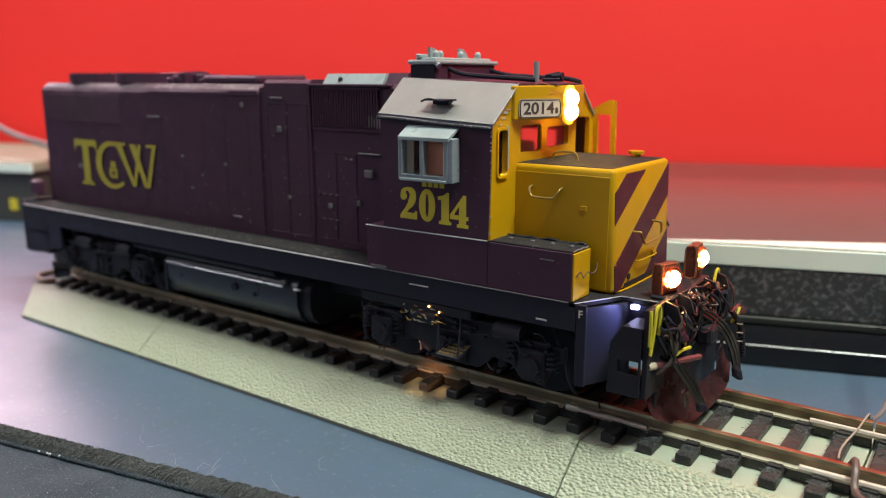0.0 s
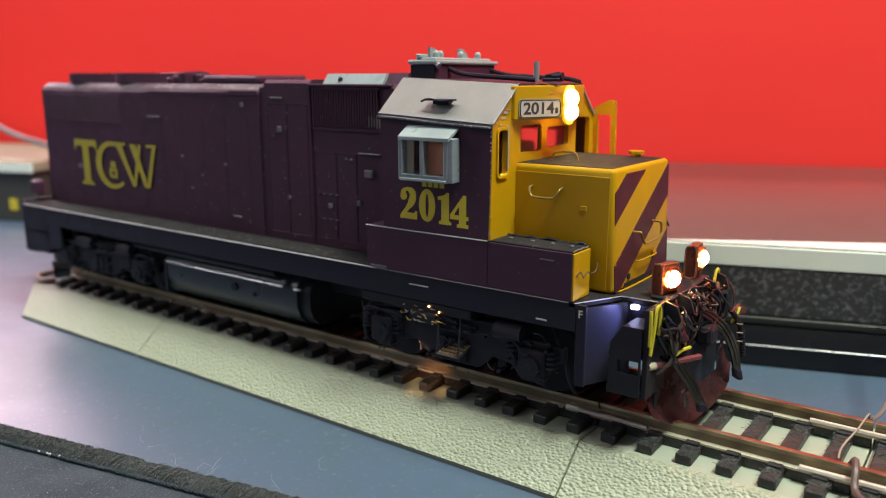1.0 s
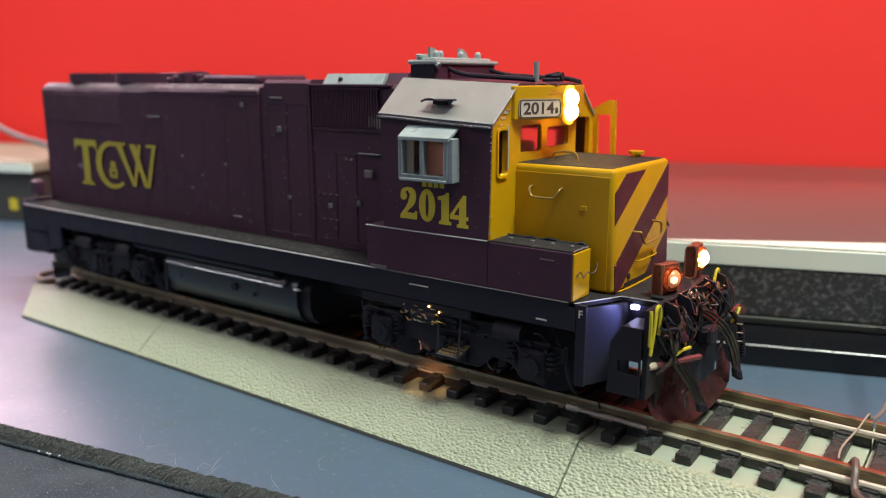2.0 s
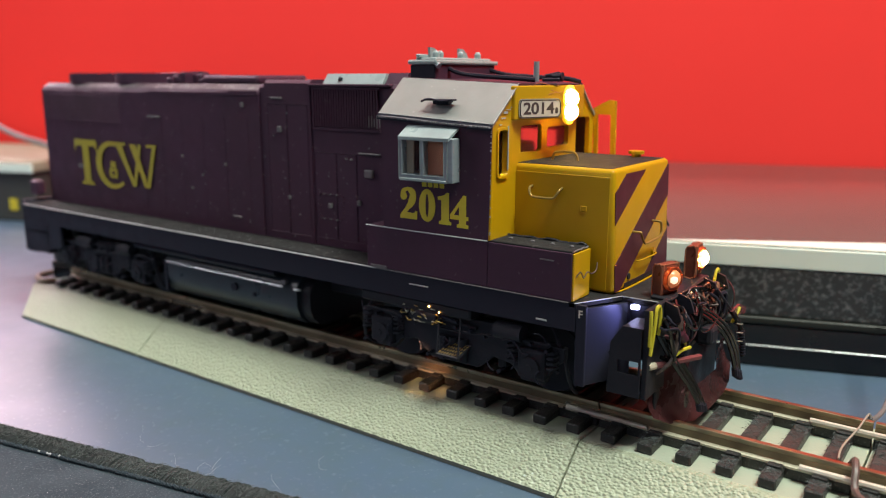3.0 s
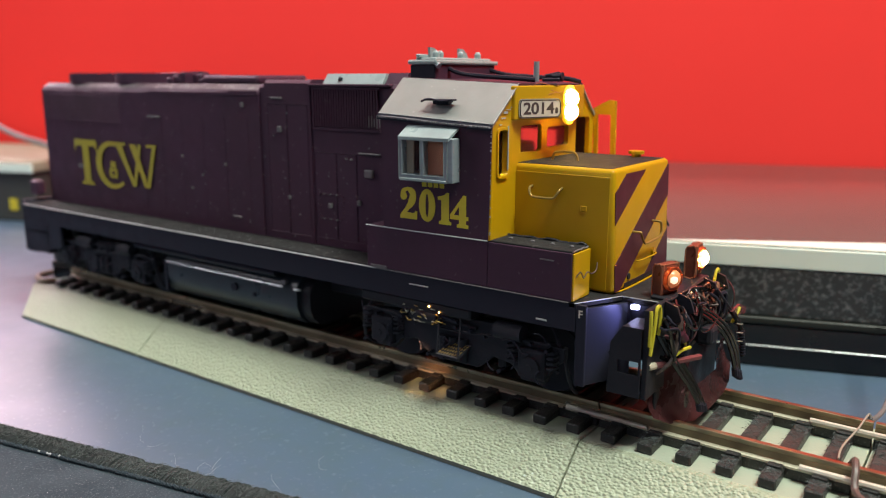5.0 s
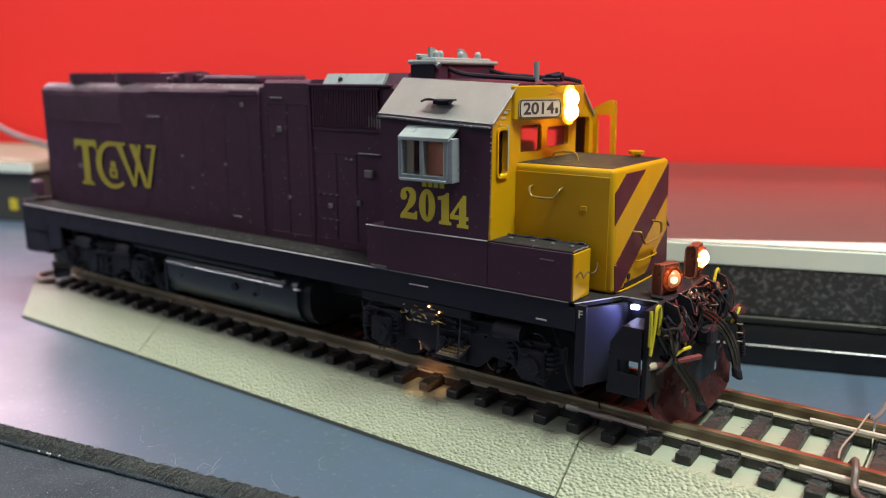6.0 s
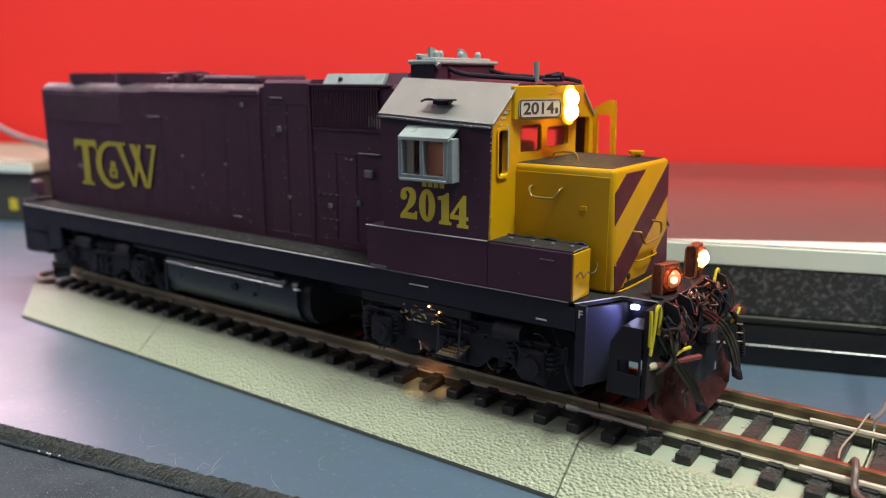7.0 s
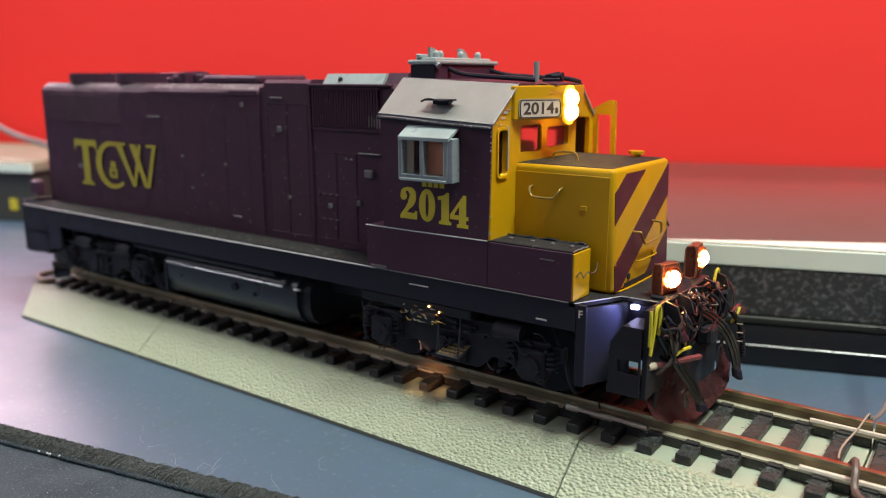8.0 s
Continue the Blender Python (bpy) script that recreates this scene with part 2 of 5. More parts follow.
def rect(a0, a1, b0, b1, r=0.0):
    if not r:
        return [(a0, b0), (a1, b0), (a1, b1), (a0, b1)]
    pts = []
    for ca, cb, s in ((a1 - r, b0 + r, -90), (a1 - r, b1 - r, 0), (a0 + r, b1 - r, 90), (a0 + r, b0 + r, 180)):
        for k in range(4):
            t = radians(s + 30 * k)
            pts.append((ca + r * math.cos(t), cb + r * math.sin(t)))
    return pts


def rod(p, q, r, n=12, bm=None, r2=None):
    bm = bm or bmesh.new()
    a, b = V(*p), V(*q)
    m = Matrix.Translation((a + b) / 2) @ (b - a).to_track_quat("Z", "Y").to_matrix().to_4x4()
    bmesh.ops.create_cone(bm, cap_ends=True, segments=n, radius1=r * MM, radius2=(r if r2 is None else r2) * MM, depth=(b - a).length, matrix=m)
    return bm


def tube(points, r, n=7, bm=None, steps=5):
    """A bent wire through the points."""
    bm = bm or bmesh.new()
    ps = [V(*p) for p in points]
    path = []
    for i in range(len(ps) - 1):
        p0, p1, p2, p3 = ps[max(i - 1, 0)], ps[i], ps[i + 1], ps[min(i + 2, len(ps) - 1)]
        for k in range(steps):
            t = k / steps
            path.append(0.5 * (2 * p1 + (p2 - p0) * t + (2 * p0 - 5 * p1 + 4 * p2 - p3) * t * t + (3 * p1 - p0 - 3 * p2 + p3) * t ** 3))
    path.append(ps[-1])
    rings = []
    for i, p in enumerate(path):
        d = (path[min(i + 1, len(path) - 1)] - path[max(i - 1, 0)]).normalized()
        u = d.orthogonal().normalized() if not rings else (last - d * last.dot(d)).normalized()
        last = u
        w = d.cross(u)
        rings.append([bm.verts.new(p + (u * math.cos(2 * math.pi * k / n) + w * math.sin(2 * math.pi * k / n)) * r * MM) for k in range(n)])
    for a, b in zip(rings, rings[1:]):
        for k in range(n):
            bm.faces.new((a[k], a[(k + 1) % n], b[(k + 1) % n], b[k]))
    bm.faces.new(rings[0]), bm.faces.new(list(reversed(rings[-1])))
    return bm


def extrude_x(profile, x0, x1, bm=None, bevel=0.0):
    """A (y, z) outline drawn out along the track."""
    return plate(profile, x1 - x0, lambda a, b, d: V(x0 + d, a, b), bm=bm, bevel=bevel)


def writing(text, name, material, parent, put, a0, a1, b0, b1, thick=0.05, bold=0.0, squeeze=None):
    """Built-in font letters, fitted to a rectangle."""
    cu = bpy.data.curves.new("letters", "FONT")
    cu.body, cu.offset, cu.extrude = text, bold, 0.02
    tmp = new("letters", cu)
    bpy.context.view_layer.update()
    me = bpy.data.meshes.new_from_object(tmp.evaluated_get(bpy.context.evaluated_depsgraph_get()))
    bpy.data.objects.remove(tmp)
    bpy.data.curves.remove(cu)
    xs, ys = [v.co.x for v in me.vertices], [v.co.y for v in me.vertices]
    x0, x1, y0, y1 = min(xs), max(xs), min(ys), max(ys)
    bm = bmesh.new()
    bm.from_mesh(me)
    bpy.data.meshes.remove(me)
    for v in bm.verts:
        v.co = put(a0 + (a1 - a0) * (v.co.x - x0) / (x1 - x0), b0 + (b1 - b0) * (v.co.y - y0) / (y1 - y0), -thick if v.co.z > 0 else -0.1 * thick)
    return part(name, bm, material, parent)


# ---------------------------------------------------------------- the room and the desk
TURN = radians(19.2)


def grow(p):
    """Room things lie on the desk, a little farther from the eye than the track."""
    return EYE + (p - EYE) * 1.033


def turned(u, v, z):
    """Along the red wall (u), away from it towards the wall (v), up; from a point on the ledge."""
    return grow(V(-36 + u * math.cos(TURN) - v * math.sin(TURN), 51.2 + u * math.sin(TURN) + v * math.cos(TURN), z))


def wall_box(name, u0, u1, v0, v1, z0, z1, material, label, bevel=0.0):
    bm = box(0, 1, 0, 1, 0, 1)
    for v in bm.verts:
        p = v.co / MM
        v.co = turned(u0 + (u1 - u0) * p.x, v0 + (v1 - v0) * p.y, z0 + (z1 - z0) * p.z)
    if bevel:
        bmesh.ops.bevel(bm, geom=list(bm.edges), offset=bevel * MM, segments=3, affect="EDGES", profile=0.5)
    return bm


WALL_V = 173
FLOOR = -760


def room():
    for name, args, material, label in (
            ("wall_north", (-1700, 1300, WALL_V, WALL_V + 100, FLOOR, 1640), RED, "bright red painted wall behind the desk"),
            ("wall_south", (-1700, 1300, -1500, -1400, FLOOR, 1640), BOUNCE_WALL, "unseen plain wall toned for the bounce light"),
            ("wall_west", (-1800, -1700, -1500, WALL_V + 100, FLOOR, 1640), BOUNCE_WALL, "unseen plain wall toned for the bounce light"),
            ("wall_east", (1300, 1400, -1500, WALL_V + 100, FLOOR, 1640), BOUNCE_WALL, "unseen plain wall toned for the bounce light"),
            ("floor", (-1800, 1400, -1500, WALL_V + 100, FLOOR - 60, FLOOR), BOX_DARK, "dark plain floor"),
            ("ceiling", (-1800, 1400, -1500, WALL_V + 100, 1640, 1700), BOUNCE_WALL, "unseen plain ceiling toned for the bounce light")):
        tagged(link(name, wall_box(name, *args, material, label), material), label, name.split("_")[0], kind="structure")
    desk = thing("desk", "smooth slate-blue desk with faint dust", "desk")
    part("desktop", wall_box("d", -900, 600, -330, WALL_V - 3, -34, -9, DESK, "", bevel=2), DESK, desk)
    for u in (-880, 560):
        part("side_panel", wall_box("d", u, u + 20, -320, WALL_V - 8, FLOOR, -34.2, BOX_DARK, ""), BOX_DARK, desk)


def ledge():
    ob = thing("raised_ledge", "raised ledge with polished top, white edge and speckled black front", "shelf")
    # profile across (v, z); drawn out along the wall
    part("top", wall_box("t", -190, 560, 0, WALL_V - 2, 13.6, 17.1, LEDGE_TOP, "", bevel=0.9), LEDGE_TOP, ob, "polished dark top mirroring the red wall", True)
    part("edge_band", wall_box("t", -190, 560, -0.6, -0.02, 12.6, 17.0, EDGE_BAND, "", bevel=0.25), EDGE_BAND, ob, "white rounded edge band")
    strip = plate([(-26, 0.1), (60, 0.1), (60, 17.0), (20, 9.2), (-2, 5.0), (-26, 0.3)], 0.25, lambda a, b, d: turned(a, b, 17.12 + d))
    part("top_strip", strip, EDGE_BAND, ob, "white strip widening along the top edge")
    part("front", wall_box("t", -189, 559, -0.4, 40, 2.0, 12.55, GRANITE, "", bevel=0.3), GRANITE, ob, "speckled black stone front")
    part("trim", wall_box("t", -189, 559, -1.4, 39, 0.3, 1.95, LEDGE_TRIM, "", bevel=0.5), LEDGE_TRIM, ob, "dark olive trim strip")
    part("plinth", wall_box("t", -189, 559, -1.2, 38, -8.9, 0.25, GLOSS_BLACK, "", bevel=0.3), GLOSS_BLACK, ob, "gloss black plinth")
    part("bead", wall_box("t", -189, 559, -1.7, -1.22, -4.4, -4.2, TRIM_AND_GLINT, "", bevel=0.15), TRIM_AND_GLINT, ob, "bright metal bead")


def far_box():
    ob = thing("storage_box", "tan-topped dark box standing before the red wall", "box")
    # stands farther along the wall, set back from the ledge
    bm = wall_box("b", -560, -285, 94, WALL_V - 6, -8.9, 12.4, BOX_DARK, "", bevel=0.8)
    part("body", bm, BOX_DARK, ob, "dark box body")
    part("lid", wall_box("b", -562, -283, 92.5, WALL_V - 5, 12.6, 17.4, BOX_TAN, "", bevel=1.2), BOX_TAN, ob, "tan lid with pale edge")
    part("lid_edge", wall_box("b", -562, -283, 91.6, 92.4, 12.6, 16.2, EDGE_BAND, "", bevel=0.2), EDGE_BAND, ob, "white lid edge")
    part("label", wall_box("b", -298.5, -294.5, 93.5, 93.9, -4, 1, DECAL, ""), DECAL, ob, "yellow paper label")
    cable = thing("power_cable", "grey cable hanging before the red wall", "cable")
    part("cord", tube([(-470, 78, 46), (-425, 66, 37), (-389, 60, 29), (-370, 60, 25), (-352, 60, 23), (-320, 58, 18.2), (-290, 50, 4), (-262, 44, -9.6), (-225, 42, -9.7)], 1.3, 8), CABLE, cable)


def desk_mat():
    ob = thing("desk_mat", "charcoal cloth mat with a stitched fuzzy edge", "mat")
    ang = math.atan2(12.2, 56.1)

    def put(a, b, z):
        return grow(V(-134.4 + a * math.cos(ang) - b * math.sin(ang), -63.5 + a * math.sin(ang) + b * math.cos(ang), z))
    bm = box(0, 1, 0, 1, 0, 1)
    for v in bm.verts:
        p = v.co / MM
        v.co = put(-160 + 300 * p.x, -150 + 147.5 * p.y, -8.9 + 2.3 * p.z)
    part("cloth", bm, CLOTH, ob, "charcoal woven cloth")
    # stitched edge: many short overlapping thread loops
    rng = random.Random(5)
    bm = bmesh.new()
    a = -40.0
    while a < 78:
        h = rng.uniform(0.88, 1.08)
        lean = rng.uniform(0.1, 0.7)
        loop = []
        for k in range(7):
            t = math.pi * k / 6
            loop.append((a + lean * k / 6, -2.5 * math.cos(t) * h - 2.4, -8.7 + 2.7 * math.sin(t) ** 0.55 * h))
        tube([tuple(put(*p) / MM) for p in loop], rng.uniform(0.14, 0.22), 4, bm, 2)
        a += rng.uniform(0.16, 0.26)
    tagged(part("stitched_edge", bm, THREAD, ob, "grey-green overlock stitching", True), kind="stuff")
    bm = bmesh.new()
    for i in range(5200):
        a, b = rng.uniform(-30, 78), rng.uniform(-5.0, 0.3)
        p = put(a, b, -8.4 + 2.5 * math.sin(math.pi * min(1, max(0, -b / 4.9))) ** 0.5) / MM
        q = p + Vector((rng.uniform(-.6, .6), rng.uniform(-.6, .6), rng.uniform(0.05, 0.5)))
        r = q + Vector((rng.uniform(-.5, .5), rng.uniform(-.5, .5), rng.uniform(-0.35, 0.2)))
        tube([tuple(p), tuple(q), tuple(r)], 0.03, 3, bm, 2)
    tagged(part("fuzz", bm, FUZZ, ob, "loose fuzz on the stitching"), kind="stuff")
    bm = bmesh.new()
    for i in range(600):
        a, b = rng.uniform(-30, 90), rng.uniform(-30, -5.2)
        bmesh.ops.create_icosphere(bm, subdivisions=1, radius=rng.uniform(0.012, 0.04) * MM, matrix=Matrix.Translation(put(a, b, -6.58)))
    tagged(part("dust", bm, LINT, ob, "white dust on the cloth"), kind="stuff")
    bm, bm2 = bmesh.new(), bmesh.new()
    a = -40.0
    while a < 80:
        pale = (-8 < a < -6 or 13 < a < 19) and rng.random() < 0.5
        t = [tuple(put(a - 0.35, -5.15 + rng.uniform(-.12, .12), -6.5) / MM), tuple(put(a, -5.3 + rng.uniform(-.15, .15), -6.0) / MM), tuple(put(a + 0.4, -5.15 + rng.uniform(-.12, .12), -6.5) / MM)]
        tube(t, 0.15 if pale else 0.27, 5, bm2 if pale else bm, 2)
        a += 0.62
    tagged(part("chain_stitch", bm, CLOTH, ob, "dark chain stitching"), kind="stuff")
    tagged(part("pale_stitch", bm2, LINT, ob, "worn pale stitches"), kind="stuff")
    lint = thing("lint", "loose white fibres lying on the desk", "lint", kind="stuff")
    bm = bmesh.new()
    for (x, y) in ((-101, -50), (-99, -53), (-94, -53), (-103, -47), (-85, -47), (-72, -44), (-90, -50), (-118, -48.5), (-116.5, -49), (-104, -51.5), (-97.5, -49.5), (-85, -37)):
        p = Vector((x, y, -10.9))
        pts = [tuple(p)]
        d = rng.uniform(0, 6.3)
        for k in range(4):
            d += rng.uniform(-1.0, 1.0)
            p = p + Vector((math.cos(d) * 1.2, math.sin(d) * 1.2, rng.uniform(0.0, 0.6)))
            pts.append(tuple(p))
        tube(pts, 0.018, 4, bm, 4)
    part("fibres", bm, LINT, lint)
    bm = bmesh.new()
    for i in range(900):
        x, y = rng.uniform(-150, 10), rng.uniform(-62, -27)
        if rng.random() < 0.3:
            x, y = rng.uniform(-45, 40), rng.uniform(27, 46)
        bmesh.ops.create_icosphere(bm, subdivisions=1, radius=rng.uniform(0.015, 0.05) * MM, matrix=Matrix.Translation(V(x, y, -10.98)))
    part("specks", bm, LINT, lint)


# ---------------------------------------------------------------- track
SEAMS = (-210.0, -157.8, -50.2, -12.7, 57.4, 110.0)
PITCH = 5.97


def track():
    tie_mesh = None
    n = 0
    for x0, x1 in zip(SEAMS, SEAMS[1:]):
        ob = thing("track_section", "brass-railed track section on a grey moulded roadbed", "track", "track sections")
        x0, x1 = x0 + 0.16, x1 - 0.16
        prof = [(-23.6, -10.9), (23.6, -10.9), (23.6, -10.2), (16.6, -4.35), (16.2, -4.1), (14.9, -4.098), (-14.9, -4.098), (-16.2, -4.1), (-16.6, -4.35), (-23.6, -10.2)]
        bm = extrude_x(prof, x0, x1)
        for v in bm.verts:
            if v.co.x < -209 * MM and v.co.z > -6 * MM:
                v.co.x -= 6.5 * MM
        roadbed = part("roadbed", bm, BED, ob, "pebbled grey moulded roadbed")
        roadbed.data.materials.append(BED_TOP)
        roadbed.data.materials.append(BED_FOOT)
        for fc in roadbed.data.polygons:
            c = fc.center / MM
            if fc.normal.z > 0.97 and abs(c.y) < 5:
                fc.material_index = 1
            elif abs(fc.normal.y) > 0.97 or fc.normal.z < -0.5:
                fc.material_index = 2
        rail = [(-1.0, -2.45), (1.0, -2.45), (1.0, -2.15), (0.3, -1.95), (0.3, -0.8), (0.5, -0.6), (0.5, -0.08), (0.42, 0), (-0.42, 0),
                (-0.5, -0.08), (-0.5, -0.6), (-0.3, -0.8), (-0.3, -1.95), (-1.0, -2.15)]
        for y in (-8.7, 8.7):
            r = part("rail", extrude_x([(a + y, b) for a, b in rail], x0, x1), BRASS, ob, "tarnished brass rail")
            r.data.materials.append(RAIL_FOOT)
            r.data.materials.append(RAIL_WEB)
            for fc in r.data.polygons:
                if abs(fc.normal.y) > 0.9 and fc.center.z < -0.7 * MM:
                    fc.material_index = 2
                if fc.center.z < -1.9 * MM and abs(fc.normal.x) < 0.5:
                    fc.material_index = 1
        for y in (-8.7, 8.7):
            part("tie_strip", box(x0, x1, y - 0.85, y + 0.85, -4.09, -2.47, 0.1), TIE, ob, "black plastic strip under the rail")
            if x1 < 100 and abs(x1 + 12.7) > 1:
                bm = extrude_x([(y - 1.25, -2.5), (y + 1.25, -2.5), (y + 1.25, -2.0), (y + 0.45, -1.8), (y + 0.45, -1.3), (y - 0.45, -1.3), (y - 0.45, -1.8), (y - 1.25, -2.0)], x1 - 6, x1 + 6)
                part("rail_joiner", bm, SILVER, ob, "bright metal rail joiner")
        if abs(x1 + 50.2) < 1:
            part("rail_joiner", rod((-55.6, -10.0, -1.8), (-41.6, -10.0, -1.8), 0.5, 8, r2=0.36), JOINER, ob, "bright metal rail joiner", True)
        if abs(x1 + 12.7) < 1:
            part("rail_joiner", rod((-21.6, 7.7, -1.7), (-7.0, 7.7, -1.7), 0.5, 8), JOINER, ob, "bright metal rail joiner", True)
            part("rail_joiner", rod((-19.4, -9.95, -1.7), (-7.0, -9.95, -1.7), 0.5, 8), JOINER, ob, "", True)
        k = math.ceil((x0 + 34.4 - 1.6) / PITCH)
        while -34.4 + k * PITCH < x1 - 1.6:
            x = -34.4 + k * PITCH
            k += 1
            if x < x0 + 1.6:
                continue
            if tie_mesh is None:
                bm = box(-1.2, 1.2, -14.4, 14.4, -4.09, -2.5, 0.18)
                for y in (-8.7, 8.7):
                    for s in (-1, 1):
                        box(-1.05, 1.05, y + s * 1.5 - 0.55, y + s * 1.5 + 0.55, -2.52, -2.0, 0.12, bm)
                t = part("tie", bm, TIE, ob)
                tie_mesh = t.data
            else:
                t = new("tie", tie_mesh)
                t.parent = ob
            rr = random.Random(k)
            t.location = V(x + rr.uniform(-.12, .12), rr.uniform(-.15, .15), 0)
            t.rotation_euler = (0, 0, rr.uniform(-.012, .012))
    # Unidentified tan shape at the track end, drawn as a bent tube.
    stop = thing("track_end_loop", "tan curved loop around the far track end", "clip")
    part("loop", tube([(-220.1, -4.6, -3.4), (-222.4, -8.8, -3.4), (-220.4, -13.1, -3.4), (-215.1, -14.7, -3.4), (-213.2, -11.8, -3.4)], 0.8, 8), BOX_TAN, stop, "", True)
    rng = random.Random(17)
    fluff = thing("track_lint", "pale fluff caught on the ties and rails", "lint", kind="stuff")
    bm = bmesh.new()
    for i in range(2600):
        k = rng.randint(-1, 7)
        x = -34.4 + k * PITCH + rng.uniform(-1.2, 1.2)
        y = rng.choice((rng.uniform(-14.2, -10.5), rng.uniform(-2, 7.4), rng.uniform(2, 7.4), rng.uniform(9.6, 10.4)))
        p = Vector((x, y, -2.48))
        d = rng.uniform(0, 6.3)
        q = p + Vector((math.cos(d) * .4, math.sin(d) * .4, rng.uniform(0.02, .12)))
        r = q + Vector((math.cos(d + .8) * .35, math.sin(d + .8) * .35, rng.uniform(-.1, .1)))
        tube([tuple(p), tuple(q), tuple(r)], rng.uniform(0.02, 0.038), 3, bm, 2)
    part("fibres", bm, FUZZ, fluff)
    w = thing("feeder_wire", "grey feeder wire soldered to the far rail", "wire")
    part("insulation", tube([(-20, 80, 8), (-13.5, 40, 2), (-13.1, 27, -3.4), (-13.9, 17, -3), (-14.0, 13.5, -1.2)], 0.42, 8), CABLE, w, "grey insulation")
    part("bare_end", tube([(-14.0, 13.5, -1.2), (-13.9, 10.5, 0.3), (-14.6, 6, -0.6), (-15.8, 1, -1.9), (-15.6, -3, -2.1)], 0.16, 7), STEEL, w, "tinned bare copper end")
    w = thing("feeder_wire", "brown feeder wire looped over the near rail", "wire")
    part("insulation", tube([(-13.8, -6.6, -1.9), (-12.9, -8.2, 0.6), (-12.4, -10.4, 0.2), (-12.0, -12.5, -1.6), (-10.5, -14.5, -1.9), (-6, -17, -2.6), (0, -20, -4), (8, -24, -6)], 0.5, 8), BROWN_WIRE, w)


# ---------------------------------------------------------------- the locomotive
LOCO = thing("model_locomotive", "maroon and yellow model diesel locomotive with lit lamps on the track", "model train")


def both(y0, y1):
    """The two y spans of a part that both sides carry."""
    return ((y0, y1), (-y1, -y0))


def underframe():
    prof = [(-17.9, 18.6), (17.9, 18.6), (17.9, 14.2), (16.9, 14.0), (16.9, 16.4), (-16.9, 16.4), (-16.9, 14.0), (-17.9, 14.2)]
    fr = part("underframe", extrude_x(prof, -214.2, -50.8), BLACK, LOCO, "black underframe sill")
    # Pale strips put the edge's gloss into colour, duller in front.
    part("walkway_edge", box(-214.2, -90, -18.12, -17.75, 18.50, 18.72, 0.08), EDGE, fr, "grey strip drawn as the walkway edge's highlight")
    part("walkway_edge", box(-89.9, -52, -18.1, -17.75, 18.5, 18.7, 0.08), PATCH, fr)
    part("walkway_edge", box(-214.2, -66, 17.75, 18.12, 18.45, 18.72, 0.1), EDGE, fr)
    part("walkway", box(-214, -92.2, -17.2, -10.6, 18.55, 18.85, 0.1), WALK, fr, "grimy walkway tread")
    part("walkway", box(-214, -92.2, 10.6, 17.2, 18.55, 18.85, 0.1), WALK, fr)
    part("centre_beam", box(-205, -50, -9, 9, 9, 16.3, 0.5), BLACK_DULL, fr)
    part("platform", plate([(-52, -17.9), (-50.9, -17.9), (-46.9, -9.8), (-40.3, -9.8), (-40.3, 9.8), (-46.9, 9.8), (-50.9, 17.9), (-52, 17.9)], 0.8, at_top(17.85), bevel=0.12), WALK, fr, "worn black front platform")
    part("platform_edge", tube([(-50.95, -17.95, 18.6), (-46.95, -9.85, 18.6), (-40.3, -9.85, 18.6)], 0.09, 5, steps=1), EDGE, fr, "pale platform edge")
    # rear steps and end plate
    for y0, y1 in both(-17.8, -11):
        for z in (6.3, 11.5):
            part("step", box(-214, -204, y0, y1, z, z + 0.7, 0.15), BLACK_DULL, fr)
        part("step_side", box(-204.2, -203.4, y0, y1, 6.3, 17, 0.1), BLACK_DULL, fr)
        part("step_side", plate([(-215, 6.0), (-209.5, 6.0), (-197, 8.6), (-197, 14.2), (-215, 14.2)], 0.7, at_side(y0 if y0 < 0 else y1 - 0.7)), BLACK, fr)
    part("end_plate", box(-215.6, -214.3, -17.8, 17.8, 6.2, 19.6, 0.3), BLACK, fr)
    part("rear_fitting", box(-216.8, -213, -14.5, -12, 20.5, 24.5, 0.5), MAROON, fr)
    part("sill_mark", box(-82.4, -78.4, -18.02, -17.88, 16.75, 16.95, 0.03), EDGE, fr, "scraped grey mark")
    part("sill_mark", box(-57.5, -55.6, -18.02, -17.88, 15.0, 15.25, 0.03), EDGE, fr)
    part("sill_mark", box(-91, -87.4, -18.25, -17.95, 18.75, 19.3, 0.06), PATCH, fr)
    part("air_line", rod((-166, -16.2, 13.2), (-118, -16.2, 13.2), 0.8, 12), BLACK, fr, "long black air pipe above the tank", True)
    part("jacking_pad", box(-94, -70, -17.6, -12, 12.2, 14.2, 0.3), BLACK_DULL, fr)
    writing("F", "front_mark", WHITE, fr, at_side(-17.92), -50.25, -49.6, 16.5, 17.7, 0.03, 0.02)


